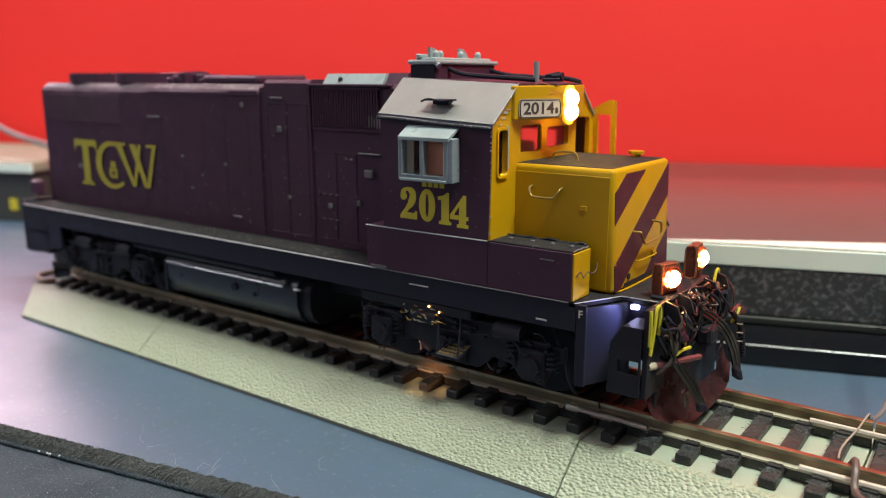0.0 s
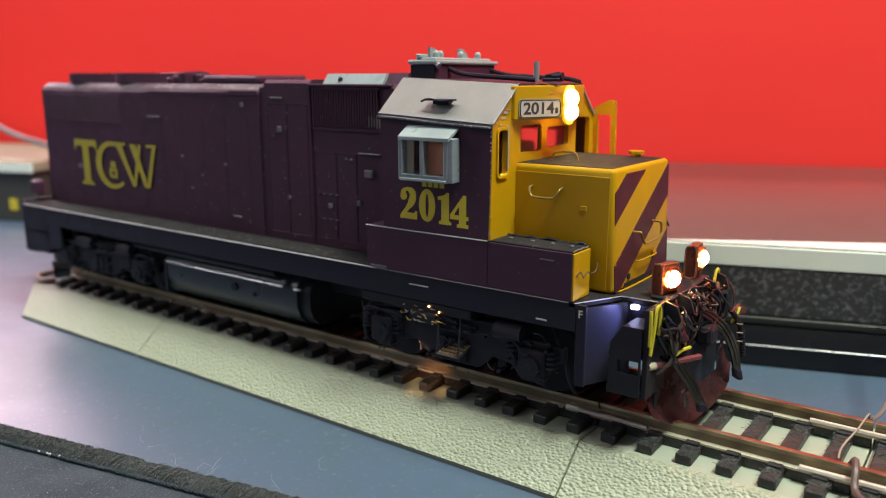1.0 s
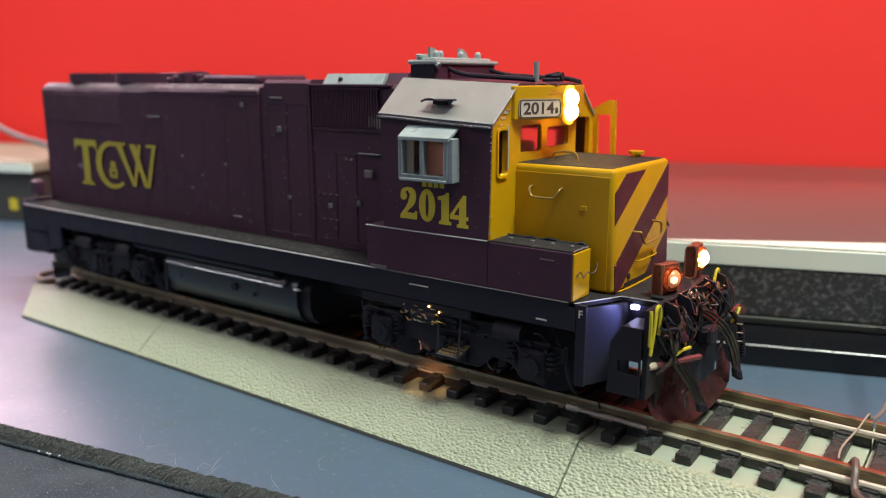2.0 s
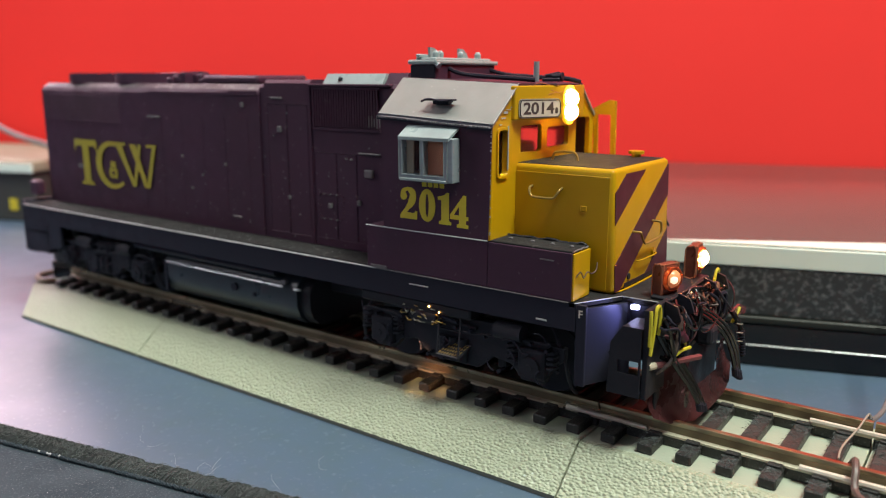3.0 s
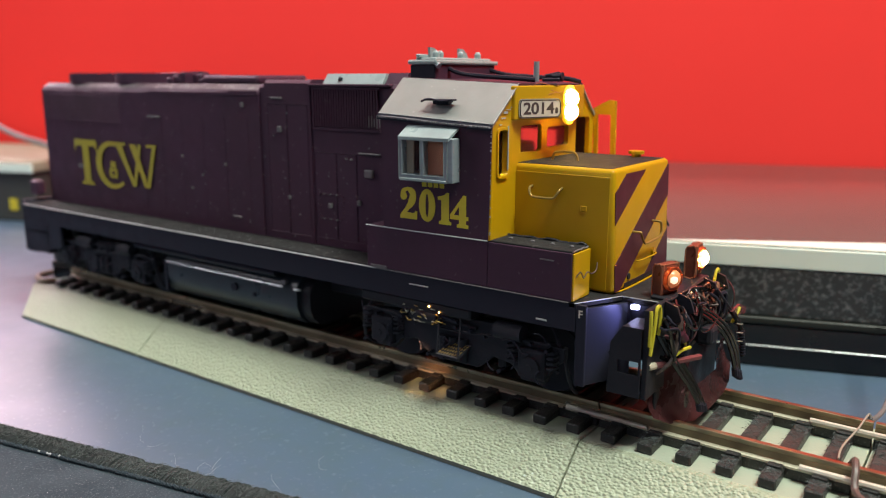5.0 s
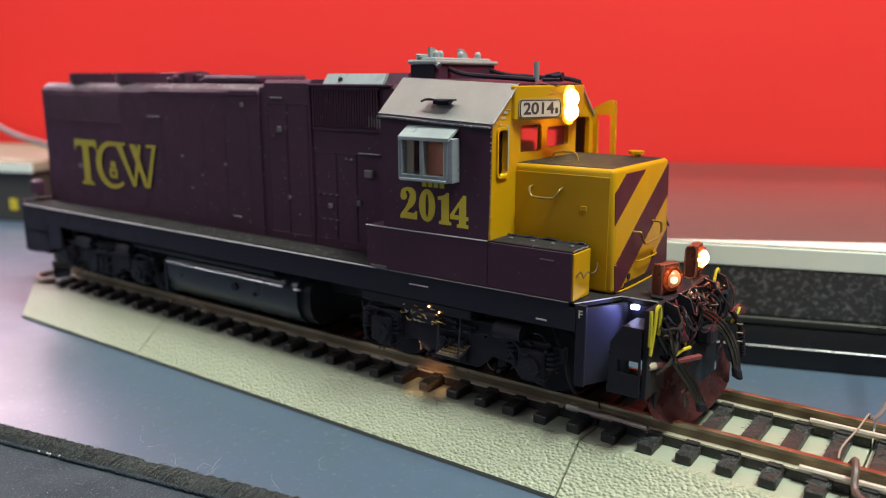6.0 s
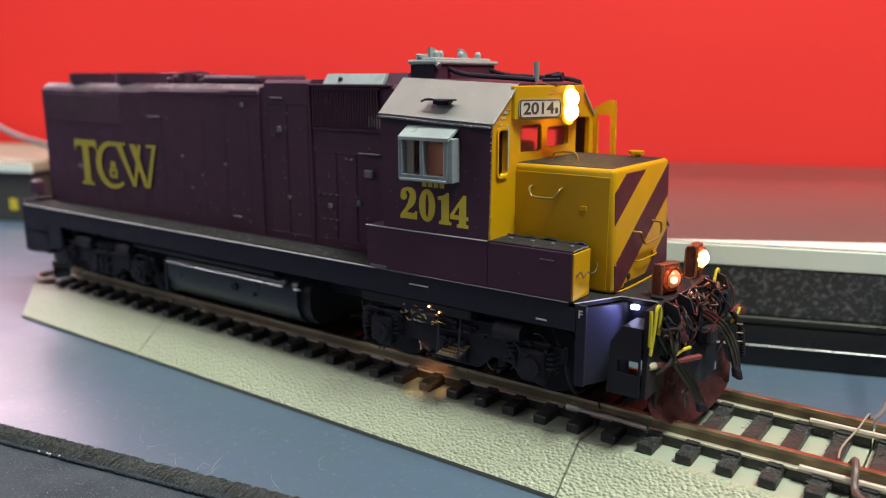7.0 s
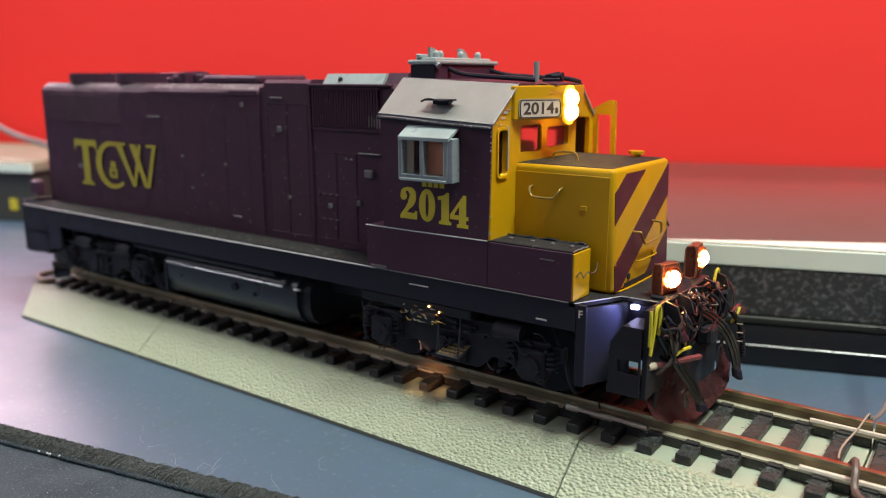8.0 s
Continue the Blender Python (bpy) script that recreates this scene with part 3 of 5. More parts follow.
def hood():
    prof = [(-10.5, 18.86), (10.5, 18.86), (10.5, 48.4), (9.9, 49.3), (8.4, 50.3), (-8.4, 50.3), (-9.9, 49.3), (-10.5, 48.4)]
    h = part("long_hood", extrude_x(prof, -212.8, -127.4), MAROON, LOCO, "maroon hood with grey shoulders")
    prof2 = [(-10.5, 18.86), (10.5, 18.86), (10.5, 50.6), (9.6, 51.3), (-9.6, 51.3), (-10.5, 50.6)]
    part("hood_bulkhead", extrude_x(prof2, -125.6, -112.6), MAROON, LOCO)
    prof3 = [(-10.2, 18.86), (10.2, 18.86), (10.2, 49.7), (9.4, 50.5), (-9.4, 50.5), (-10.2, 49.7)]
    part("hood_neck", extrude_x(prof3, -127.4, -125.6), MAROON, LOCO)
    f = part("front_hood", extrude_x(prof3, -112.6, -88), MAROON, LOCO)
    # roof edge slab over the intake
    part("roof_edge", box(-113, -92.4, -10.9, 10.9, 50.0, 50.5, 0.12), MAROON, f)
    part("filter_box", plate([(-8.6, 50.5), (8.6, 50.5), (7.2, 52.4), (-7.2, 52.4)], 15, lambda a, b, d: V(-110.8 + d, a, b)), GREY, f, "pale grey filter housing")
    part("filter_box_end", plate([(-8.0, 50.5), (8.0, 50.5), (6.6, 52.5), (-6.6, 52.5)], 4.6, lambda a, b, d: V(-95.6 + d, a, b)), MAROON, f)
    part("ring", rod((-106.6, -8.3, 51.1), (-106.6, -8.0, 51.6), 0.45, 14), BLACK, f)
    # intake slats
    for i in range(26):
        x = -111.6 + 16.2 * i / 25
        part("slat", box(x - 0.16, x + 0.16, -10.75, -10.15, 42.4, 49.7, 0.05), MAROON, f)
    part("slat_frame", box(-112.2, -94.8, -10.62, -10.15, 41.7, 42.3, 0.1), MAROON, f)
    part("slat_frame", box(-112.2, -94.8, -10.62, -10.15, 49.4, 49.9, 0.1), MAROON, f)
    rng = random.Random(3)
    for i in range(5):
        part("worn_edge", box(-97.3 + 0.65 * i - .12, -97.3 + 0.65 * i + .12, -10.8, -10.74, 42.6 + rng.uniform(0, .4), 44.2 + rng.uniform(0, 1.0), 0.02), PATCH, f)
    # mottled grey strips along the shoulders
    for s in (-1, 1):
        bm = plate([(s * 10.0, 49.25), (s * 8.45, 50.36), (s * 8.2, 50.36), (s * 9.8, 49.2)], 84.6, lambda a, b, d: V(-212.4 + d, a, b))
        part("shoulder_film", bm, SHOULDER_GREY, h, "mottled grey shoulder")
    # doors along the side
    edges = [-176, -168.5, -161, -153.5, -146, -138.5, -131]
    for y, s in ((-10.5, -1), (10.5, 1)):
        for a, b in zip(edges, edges[1:]):
            yy = sorted((y, y + s * 0.04))
            d = part("hood_door", box(a + 0.05, b - 0.05, yy[0], yy[1], 20.4, 43.4, 0.03), MAROON, h)
            for z in (22.5, 31.5, 40.5):
                part("hinge", box(a + 0.35, a + 0.75, yy[0] - .06, yy[1] + .06, z, z + 1.0, 0.05), MAROON, d)
        yy = sorted((y, y + s * 0.035))
        for a, b in ((-124.8, -119.3), (-119.1, -113.4)):
            part("hood_door", box(a, b, yy[0], yy[1], 20.4, 46.5, 0.1), MAROON, h)
        for a, b in ((-112, -106.3), (-106.1, -101.1), (-100.9, -92.6)):
            yy = sorted((y * 0.972, y * 0.972 + s * 0.05))
            d = part("hood_door", box(a, b, yy[0], yy[1], 20.4, 37.4, 0.1), MAROON, f)
        # louvres at the rear
        for i in range(7):
            z = 41.0 + i * 0.95
            bm = plate([(0, 0), (s * 0.22, -0.05), (s * 0.05, 0.7), (0, 0.7)], 34.5, lambda a, b, d, z=z, y=y: V(-211.6 + d, y + a, z + b))
            part("louvre", bm, MAROON, h)
        yy = sorted((y, y + s * 0.2))
        part("louvre_frame", box(-212.2, -176.4, yy[0], yy[1], 47.2, 47.8, 0.1), MAROON, h)
        part("eave", box(-165.5, -136.8, min(y, y + s * .14), max(y, y + s * .14), 47.9, 48.7, 0.05), MAROON, h)
        part("duct_lip", box(-136.6, -127.5, min(y, y + s * .3), max(y, y + s * .3), 48.0, 49.1, 0.1), MAROON, h)
    # rivets and latches
    for i in range(7):
        for z in (24.3, 29.2):
            part("rivet", box(-110.6 + i * 0.85, -110.35 + i * 0.85, -10.72, -10.2, z, z + 0.25, 0.05), PATCH if i % 2 else MAROON, f)
    for j in range(5):
        part("rivet", box(-110.9, -110.65, -10.72, -10.2, 24.9 + j, 25.15 + j, 0.05), MAROON, f)
        part("rivet", box(-104.6, -104.35, -10.72, -10.2, 24.9 + j, 25.15 + j, 0.05), MAROON, f)
    for x, z, w, hh in ((-132.9, 45.7, 0.9, 1.0), (-121.9, 40.9, 1.1, 1.2), (-98.6, 33.3, 1.9, 1.5), (-108.2, 26.7, 0.8, 0.9), (-119.5, 27.5, 0.7, 0.7), (-100.6, 27.8, 0.6, 1.0),
                        (-197.5, 28.8, 2.4, 1.0), (-166, 42.6, 4.5, 0.4), (-147, 30.2, 0.6, 0.6), (-139, 33.0, 0.5, 0.6), (-123.5, 47.5, 3.0, 0.35), (-137, 22, 2.6, 0.4),
                        (-151, 27, 0.5, 0.5), (-103.5, 36.4, 0.35, 0.35), (-102.2, 36.3, 0.35, 0.35), (-154, 34, 0.5, 0.6)):
        y = -10.78
        part("latch", box(x, x + w, y - 0.18, y + 0.5, z, z + hh, 0.08), PATCH, h, "worn grey latch")
    part("door_lip", box(-100.1, -95.0, -10.95, -10.3, 37.6, 37.9, 0.08), PATCH, f)
    # roof: fans, exhaust clutter, raised hatch
    for x in (-198.0, -177.2):
        bm = rod((x, 0, 50.2), (x, 0, 52.6), 9.4, 40)
        fan = part("roof_fan", bm, MAROON, h, "maroon radiator fan housing", True)
        bm = rod((x, 0, 52.5), (x, 0, 52.85), 2.0, 16)
        part("fan_hub", bm, MAROON, fan)
        for k in range(12):
            a = math.pi * k / 6
            part("fan_blade", rod((x + 2 * math.cos(a), 2 * math.sin(a), 52.7), (x + 9 * math.cos(a), 9 * math.sin(a), 52.7), 0.15, 5), MAROON, fan)
    rng = random.Random(8)
    for i in range(9):
        x = -163.5 + i * 1.5
        r = rng.uniform(0.9, 1.6)
        part("exhaust_fitting", box(x - r, x + r, rng.uniform(-8, -4), rng.uniform(-2, 3), 50.2, 51.4 + rng.uniform(0, 1.6), 0.4, seg=2), MAROON, h)
    part("exhaust_stack", rod((-156.5, -3, 50.2), (-156.5, -3, 53.1), 1.6, 18), MAROON, h, "", True)
    part("roof_hatch", box(-149.5, -131, -7.4, 7.4, 50.2, 52.2, 0.6), MAROON, h)
    # paint chips and dust spots on the near side
    bm = bmesh.new()
    rng = random.Random(31)
    for i in range(120):
        x, z = rng.uniform(-205, -92), rng.choice((rng.uniform(19.5, 30), rng.uniform(20, 47)))
        w = rng.choice((0.12, 0.18, 0.18, 0.3))
        y = -10.32 if x > -112.5 else -10.6
        box(x, x + w * rng.uniform(0.7, 1.6), y - 0.03, y + 0.3, z, z + w, 0, bm)
    for i in range(60):
        x, y = rng.uniform(-205, -95), rng.uniform(-16.8, -11)
        box(x, x + rng.uniform(0.1, 0.5), y, y + rng.uniform(0.1, 0.3), 18.84, 18.89, 0, bm)
    tagged(part("chipped_paint", bm, PATCH, h, "pale chips and dust on the paint"), kind="stuff")
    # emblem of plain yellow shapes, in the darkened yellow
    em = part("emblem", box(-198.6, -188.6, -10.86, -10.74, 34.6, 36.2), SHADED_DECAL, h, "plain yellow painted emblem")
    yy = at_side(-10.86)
    part("bar", plate([(-195.0, 25.6), (-192.3, 25.6), (-192.3, 34.6), (-195.0, 34.6)], 0.1, yy), SHADED_DECAL, em)
    part("bar", plate([(-196.8, 24.7), (-190.6, 24.7), (-191.6, 25.6), (-195.8, 25.6)], 0.1, yy), SHADED_DECAL, em)
    part("bar", plate([(-198.7, 33.0), (-197.8, 34.6), (-198.6, 34.6)], 0.1, yy), SHADED_DECAL, em)
    part("bar", plate([(-188.5, 33.0), (-188.5, 34.6), (-189.4, 34.6)], 0.1, yy), SHADED_DECAL, em)
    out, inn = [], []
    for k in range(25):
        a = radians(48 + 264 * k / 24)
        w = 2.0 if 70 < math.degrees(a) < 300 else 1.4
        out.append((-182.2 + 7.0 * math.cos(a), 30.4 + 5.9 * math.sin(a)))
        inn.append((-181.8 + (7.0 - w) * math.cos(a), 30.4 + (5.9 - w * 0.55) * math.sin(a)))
    part("ring", plate(out + inn[::-1], 0.1, yy), SHADED_DECAL, em)
    part("dot", plate([(-183.4, 27.2), (-180.2, 27.2), (-180.2, 29.6), (-183.4, 29.6)], 0.1, yy, holes=[[(-182.5, 27.9), (-181.1, 27.9), (-181.1, 28.9), (-182.5, 28.9)]]), SHADED_DECAL, em)
    part("dot", plate([(-182.8, 29.8), (-180.6, 29.8), (-180.9, 31.4), (-182.5, 31.4)], 0.1, yy), SHADED_DECAL, em)
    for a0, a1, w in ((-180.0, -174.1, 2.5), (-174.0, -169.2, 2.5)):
        part("bar", plate([(a0, 36.0), (a0 + w, 36.0), (a1 + w * 0.75, 25.8), (a1 + 0.5, 25.8)], 0.06, at_side(-10.91)), SHADED_DECAL, em)
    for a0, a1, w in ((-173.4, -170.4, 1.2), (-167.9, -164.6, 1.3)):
        part("bar", plate([(a0, 25.8), (a0 + w, 25.8), (a1 + w, 36.0), (a1, 36.0)], 0.06, at_side(-10.95)), SHADED_DECAL, em)
    part("bar", box(-181.0, -175.6, -11.0, -10.94, 35.5, 36.2), SHADED_DECAL, em)
    part("bar", box(-167.0, -163.2, -11.0, -10.96, 35.5, 36.2), SHADED_DECAL, em)


def road_number(cab_part):
    """Heavy slab-serif figures 2 0 1 4 on the cab side, each fitted to its own rectangle."""
    def fit(x0, x1, z0, z1, lift=0.0):
        return lambda a, b, d: V(x0 + (x1 - x0) * a, -18.09 - lift + d, z0 + (z1 - z0) * b)

    def oval(rx, rz, n=32):
        return [(0.5 + rx * math.cos(2 * math.pi * k / n), 0.5 + rz * math.sin(2 * math.pi * k / n)) for k in range(n)]

    def stroke(points, put):
        """A bar of changing width along a centre line of (a, b, width)."""
        fine = []
        for i in range(len(points) - 1):
            p = [Vector(points[min(max(j, 0), len(points) - 1)]) for j in (i - 1, i, i + 1, i + 2)]
            for k in range(6):
                t = k / 6
                fine.append(0.5 * (2 * p[1] + (p[2] - p[0]) * t + (2 * p[0] - 5 * p[1] + 4 * p[2] - p[3]) * t * t + (3 * p[1] - p[0] - 3 * p[2] + p[3]) * t ** 3))
        fine.append(Vector(points[-1]))
        left, right = [], []
        for i, p in enumerate(fine):
            d = fine[min(i + 1, len(fine) - 1)] - fine[max(i - 1, 0)]
            n = Vector((-d.y, d.x)).normalized() * p.z / 2
            left.append((p.x + n.x, p.y + n.y)), right.append((p.x - n.x, p.y - n.y))
        return plate(left + right[::-1], 0.06, put)
    two = fit(-84.2, -80.5, 28.3, 33.65)
    label = "heavy yellow slab-serif figure"
    fig = part("figure", stroke([(0.24, 0.70, 0.20), (0.17, 0.84, 0.20), (0.45, 0.945, 0.11), (0.74, 0.80, 0.34), (0.68, 0.58, 0.34), (0.40, 0.32, 0.17), (0.12, 0.10, 0.16)], two), DECAL, cab_part, label)
    part("foot", plate([(0.0, 0.0), (0.98, 0.0), (1.0, 0.27), (0.90, 0.27), (0.80, 0.19), (0.30, 0.21), (0.02, 0.12)], 0.06, fit(-84.2, -80.5, 28.3, 33.65, 0.012)), DECAL, fig)
    part("ball", plate([(0.22 + 0.19 * math.cos(k * 0.524), 0.72 + 0.13 * math.sin(k * 0.524)) for k in range(12)], 0.06, fit(-84.2, -80.5, 28.3, 33.65, 0.02)), DECAL, fig)
    part("figure", plate(oval(0.5, 0.5), 0.06, fit(-80.15, -76.75, 28.15, 33.65), [oval(0.10, 0.36)]), DECAL, cab_part, label)
    part("figure", plate([(0.1, 0), (1.0, 0), (1.0, 0.09), (0.84, 0.12), (0.84, 1), (0.68, 1), (0.5, 0.92), (0.02, 0.86), (0.02, 0.76), (0.28, 0.76), (0.28, 0.12), (0.1, 0.09)], 0.06,
                         fit(-76.3, -73.55, 28.05, 33.35)), DECAL, cab_part, label)
    part("figure", plate([(0.38, 0), (1, 0), (1, 0.09), (0.88, 0.12), (0.88, 0.24), (1, 0.24), (1, 0.36), (0.88, 0.36), (0.88, 1), (0.72, 1), (0, 0.38), (0, 0.24), (0.5, 0.24), (0.5, 0.12), (0.38, 0.09)], 0.06,
                         fit(-73.75, -70.2, 27.85, 33.15), [[(0.2, 0.38), (0.5, 0.38), (0.5, 0.66)]]), DECAL, cab_part, label)


def cab():
    c = part("cab", box(-87.8, -66.4, -17.2, 17.2, 26.6, 27.3), MAROON, LOCO, "maroon and yellow cab with grey roof slopes")
    # side walls, the eave falling slightly towards the front
    for y, d in ((-18, 0.9), (18, -0.9)):
        out = [(-88, 26.4), (-66.4, 26.4), (-66.0, 44.6), (-88, 45.7)]
        hole = rect(-82.0, -73.6, 36.0, 41.8)
        part("side_wall", plate(out, d, at_side(y), [hole]), MAROON, c)
    part("rear_wall", plate([(-17.1, 26.4), (17.1, 26.4), (17.1, 45.7), (11.4, 51.4), (-11.4, 51.4), (-17.1, 45.7)], 0.8, at_front(-88)), MAROON, c)
    part("cab_floor_panel", box(-87, -67, -17, 17, 35.0, 35.3), SEAT, c)
    for y in (-9, 9):
        part("cab_seat", box(-80, -75, y - 3, y + 3, 35.3, 40.0, 0.6), SEAT, c)
    # front wall with its windows
    out = [(-18, 26.4), (18, 26.4), (17.7, 44.6), (11.0, 50.4), (-11.0, 50.4), (-17.7, 44.6)]
    holes = [rect(-16.4, -13.5, 36.4, 43.6, 0.7), rect(-9.2, -2.2, 39.6, 44.0, 0.6), rect(-0.3, 7.6, 39.9, 43.4, 0.6), rect(10.6, 16.2, 31.4, 44.6, 0.7)]
    part("front_wall", plate(out, 0.9, at_front(-66.9), holes), YELLOW, c, "yellow front wall")
    for hsh in holes[:3]:
        a = [p[0] for p in hsh]
        b = [p[1] for p in hsh]
        part("pane", box(-66.55, -66.35, min(a) - .1, max(a) + .1, min(b) - .1, max(b) + .1), GLASS, c)
    part("window_rim", plate(rect(-16.7, -13.2, 36.0, 44.0, 0.9), 0.35, at_front(-66.0), [rect(-16.35, -13.55, 36.4, 43.6, 0.7)]), YELLOW, c)
    part("wiper", box(-65.8, -65.6, -13.7, -13.4, 37.2, 44.2, 0.05), GREY, c)
    # roof slopes and top
    def slope(name, pts, material, label=""):
        bm = bmesh.new()
        lo = [bm.verts.new(V(*p)) for p in pts]
        bm.faces.new(lo)
        r = bmesh.ops.extrude_face_region(bm, geom=list(bm.faces))
        bmesh.ops.translate(bm, verts=[g for g in r["geom"] if isinstance(g, bmesh.types.BMVert)], vec=V(0, 0, -0.5))
        part(name, bm, material, c, label)
    slope("roof_slope", [(-88.6, -18.2, 45.86), (-65.7, -18.2, 44.66), (-65.4, -11.2, 50.7), (-88.6, -11.4, 51.7)], ROOF_GREY, "mottled grey roof slope")
    slope("eave", [(-88.6, -18.55, 45.3), (-65.7, -18.55, 44.1), (-65.7, -18.2, 44.66), (-88.6, -18.2, 45.86)], BLACK)
    part("worn_eave_line", tube([(-88.6, -18.24, 45.86), (-80, -18.24, 45.41), (-72, -18.24, 44.99), (-65.7, -18.24, 44.66)], 0.07, 5), EDGE, c, "pale worn line along the eave")
    part("worn_eave_line", tube([(-65.65, -18.2, 44.72), (-65.5, -14.6, 47.7), (-65.35, -11.2, 50.74)], 0.07, 5), EDGE, c)
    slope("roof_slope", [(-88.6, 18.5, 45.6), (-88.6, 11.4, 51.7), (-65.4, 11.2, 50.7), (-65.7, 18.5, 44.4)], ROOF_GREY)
    slope("roof_top", [(-88.6, -11.4, 51.75), (-65.3, -11.2, 50.75), (-65.3, 11.2, 50.75), (-88.6, 11.4, 51.75)], MAROON, "maroon roof top")
    part("drip_rail", tube([(-88.4, -18.4, 45.2), (-84, -18.45, 45.1), (-75, -18.4, 44.5), (-66, -18.4, 44.1)], 0.22, 6), PATCH, c, "worn bare drip rail")
    # wind deflector bracket lying on the slope
    sd = part("sunshade", box(-79.5, -74.2, -17.3, -15.6, 48.0, 48.3, 0.1), BLACK, c, "small black sunshade on the roof slope")
    part("bracket", box(-78.5, -75.4, -16.4, -14.6, 47.4, 48.05, 0.1), BLACK, sd)
    part("lip", tube([(-80.2, -17.2, 47.9), (-78.5, -17.5, 48.3), (-76, -17.5, 48.0), (-74.0, -17.2, 48.2)], 0.18, 6), BLACK, sd)
    # projecting side window
    w = part("side_window", plate(rect(-82.5, -73.1, 35.6, 42.2), 1.9, at_side(-20.1), [rect(-82.0, -78.4, 36.2, 41.7), rect(-77.6, -73.7, 36.2, 41.7)]), WIN_GREY, c, "silver framed sliding cab window")
    slope("awning", [(-82.8, -20.25, 42.25), (-72.6, -20.25, 42.25), (-72.0, -18.1, 44.1), (-82.4, -18.1, 44.1)], GREY, "pale grey sloping window hood")
    part("sash", box(-82.6, -73.0, -20.3, -18.2, 35.1, 35.6, 0.12), GREY, w)
    part("window_side", box(-73.05, -71.9, -20.0, -18.0, 35.2, 42.3, 0.15), WIN_GREY, w)
    part("window_side", box(-83.0, -82.55, -20.0, -18.0, 35.2, 42.3, 0.1), WIN_GREY, w)
    # Pale tubes draw the highlights on the frame's glossy bevels.
    for a0, a1 in ((-82.7, -72.9), (-82.1, -78.3), (-77.7, -73.6)):
        z0, z1 = (35.5, 42.3) if a1 == -72.9 else (36.1, 41.8)
        part("bevel_highlight", tube([(a0, -20.14, z0), (a0, -20.14, z1), (a1, -20.14, z1), (a1, -20.14, z0), (a0, -20.14, z0)], 0.08, 5, steps=1), GREY, w)
    part("pane", box(-82.1, -78.3, -19.6, -19.45, 36.1, 41.8), GLASS, w)
    part("pane", box(-77.7, -73.6, -19.6, -19.45, 36.1, 41.8), GLASS, w)
    # Sheets added behind the glass to give the panes brown and tan tones.
    part("brown_backing", box(-77.6, -73.6, -18.9, -18.6, 36.0, 41.7), SEAT, w, "brown sheet put behind the pane for its tone")
    part("tan_backing", box(-82.0, -80.6, -18.9, -18.6, 36.0, 41.7), BOX_TAN, w, "tan strip put behind the pane for its tone")
    # road number and small marks
    road_number(c)
    for i in range(4):
        part("small_mark", box(-79.5 + i * 1.2, -78.6 + i * 1.2, -18.06, -17.98, 34.0, 34.85), DECAL, c)
    bm = bmesh.new()
    rng = random.Random(41)
    for i in range(60):
        x = rng.uniform(-88.4, -66.2)
        z = 45.35 - 1.15 * (x + 88.5) / 22.5
        w = rng.uniform(0.08, 0.22)
        box(x, x + w * rng.uniform(1, 4), -18.62, -18.5, z - w, z, 0, bm)
    for i in range(26):
        t = rng.random()
        y, z = -17.9 + 6.6 * t, 44.5 + 5.6 * t
        w = rng.uniform(0.05, 0.13)
        box(-65.95, -65.85, y + rng.uniform(0, 1.4), y + rng.uniform(1.4, 1.6), z - 1.2 * rng.random() - w, z - 0.9, 0, bm) if rng.random() < 0.3 else box(-66.0, -65.88, y, y + w, z - w, z, 0, bm)
    for i in range(24):
        z = rng.uniform(27, 44)
        w = rng.uniform(0.03, 0.09)
        box(-66.2, -66.0, -18.06, -17.95, z, z + w * 3, 0, bm)
    tagged(part("chipped_paint", bm, EDGE, c, "pale chips along the cab edges"), kind="stuff")
    # number board and headlight housing
    plan = [(-66.2, -12.3), (-65.4, -12.2), (-62.2, -2.2), (-62.2, 2.2), (-65.4, 12.2), (-66.2, 12.3)]
    nb = part("number_board", plate(plan, 5.4, at_top(45.0), bevel=0.2), YELLOW, c, "yellow lamp and number board housing")
    va, vb = Vector((-65.4, -12.2)), Vector((-62.2, -2.2))
    dr = (vb - va).normalized()
    nv = Vector((dr.y, -dr.x))

    def board(a, b, d):
        p = va + dr * a - nv * d
        return V(p.x, p.y, b)
    jig = random.Random(52)
    ring = [(a + jig.uniform(-.1, .1), b + jig.uniform(-.1, .1)) for a, b in rect(0.95, 9.7, 45.42, 48.18, 0.7)]
    part("dark_outline", tube([tuple(board(a, b, -0.26) / MM) for a, b in ring + ring[:1]], 0.075, 5, steps=3), INK, nb, "uneven dark outline")
    part("board_rim", plate(rect(0.75, 9.9, 45.25, 48.35, 0.7), -0.18, board), STEEL, nb, "chipped bare rim")
    part("board_face", plate(rect(1.05, 9.6, 45.5, 48.1, 0.5), -0.25, board), WHITE, nb, "white number board")
    writing("2014", "board_number", INK, nb, lambda a, b, d: board(a, b, d - 0.23), 1.6, 8.35, 45.85, 47.8, 0.06, 0.024)
    part("smudge", plate(rect(8.6, 9.2, 45.9, 46.9, 0.25), -0.05, lambda a, b, d: board(a, b, d - 0.25)), INK, nb)
    for z in (48.3, 46.1):
        bm = bmesh.new()
        bmesh.ops.create_uvsphere(bm, u_segments=20, v_segments=12, radius=1.5 * MM, matrix=Matrix.Translation(V(-62.0, 0, z)))
        part("headlight", bm, HEADLIGHT, nb, "glowing warm headlight", True)
        # Glowing disc behind each lens stands for its yellow halo.
        part("halo_disc", rod((-62.4, 0, z), (-61.9, 0, z), 2.15, 24), HALO, nb, "glowing yellow disc for the headlight's halo")
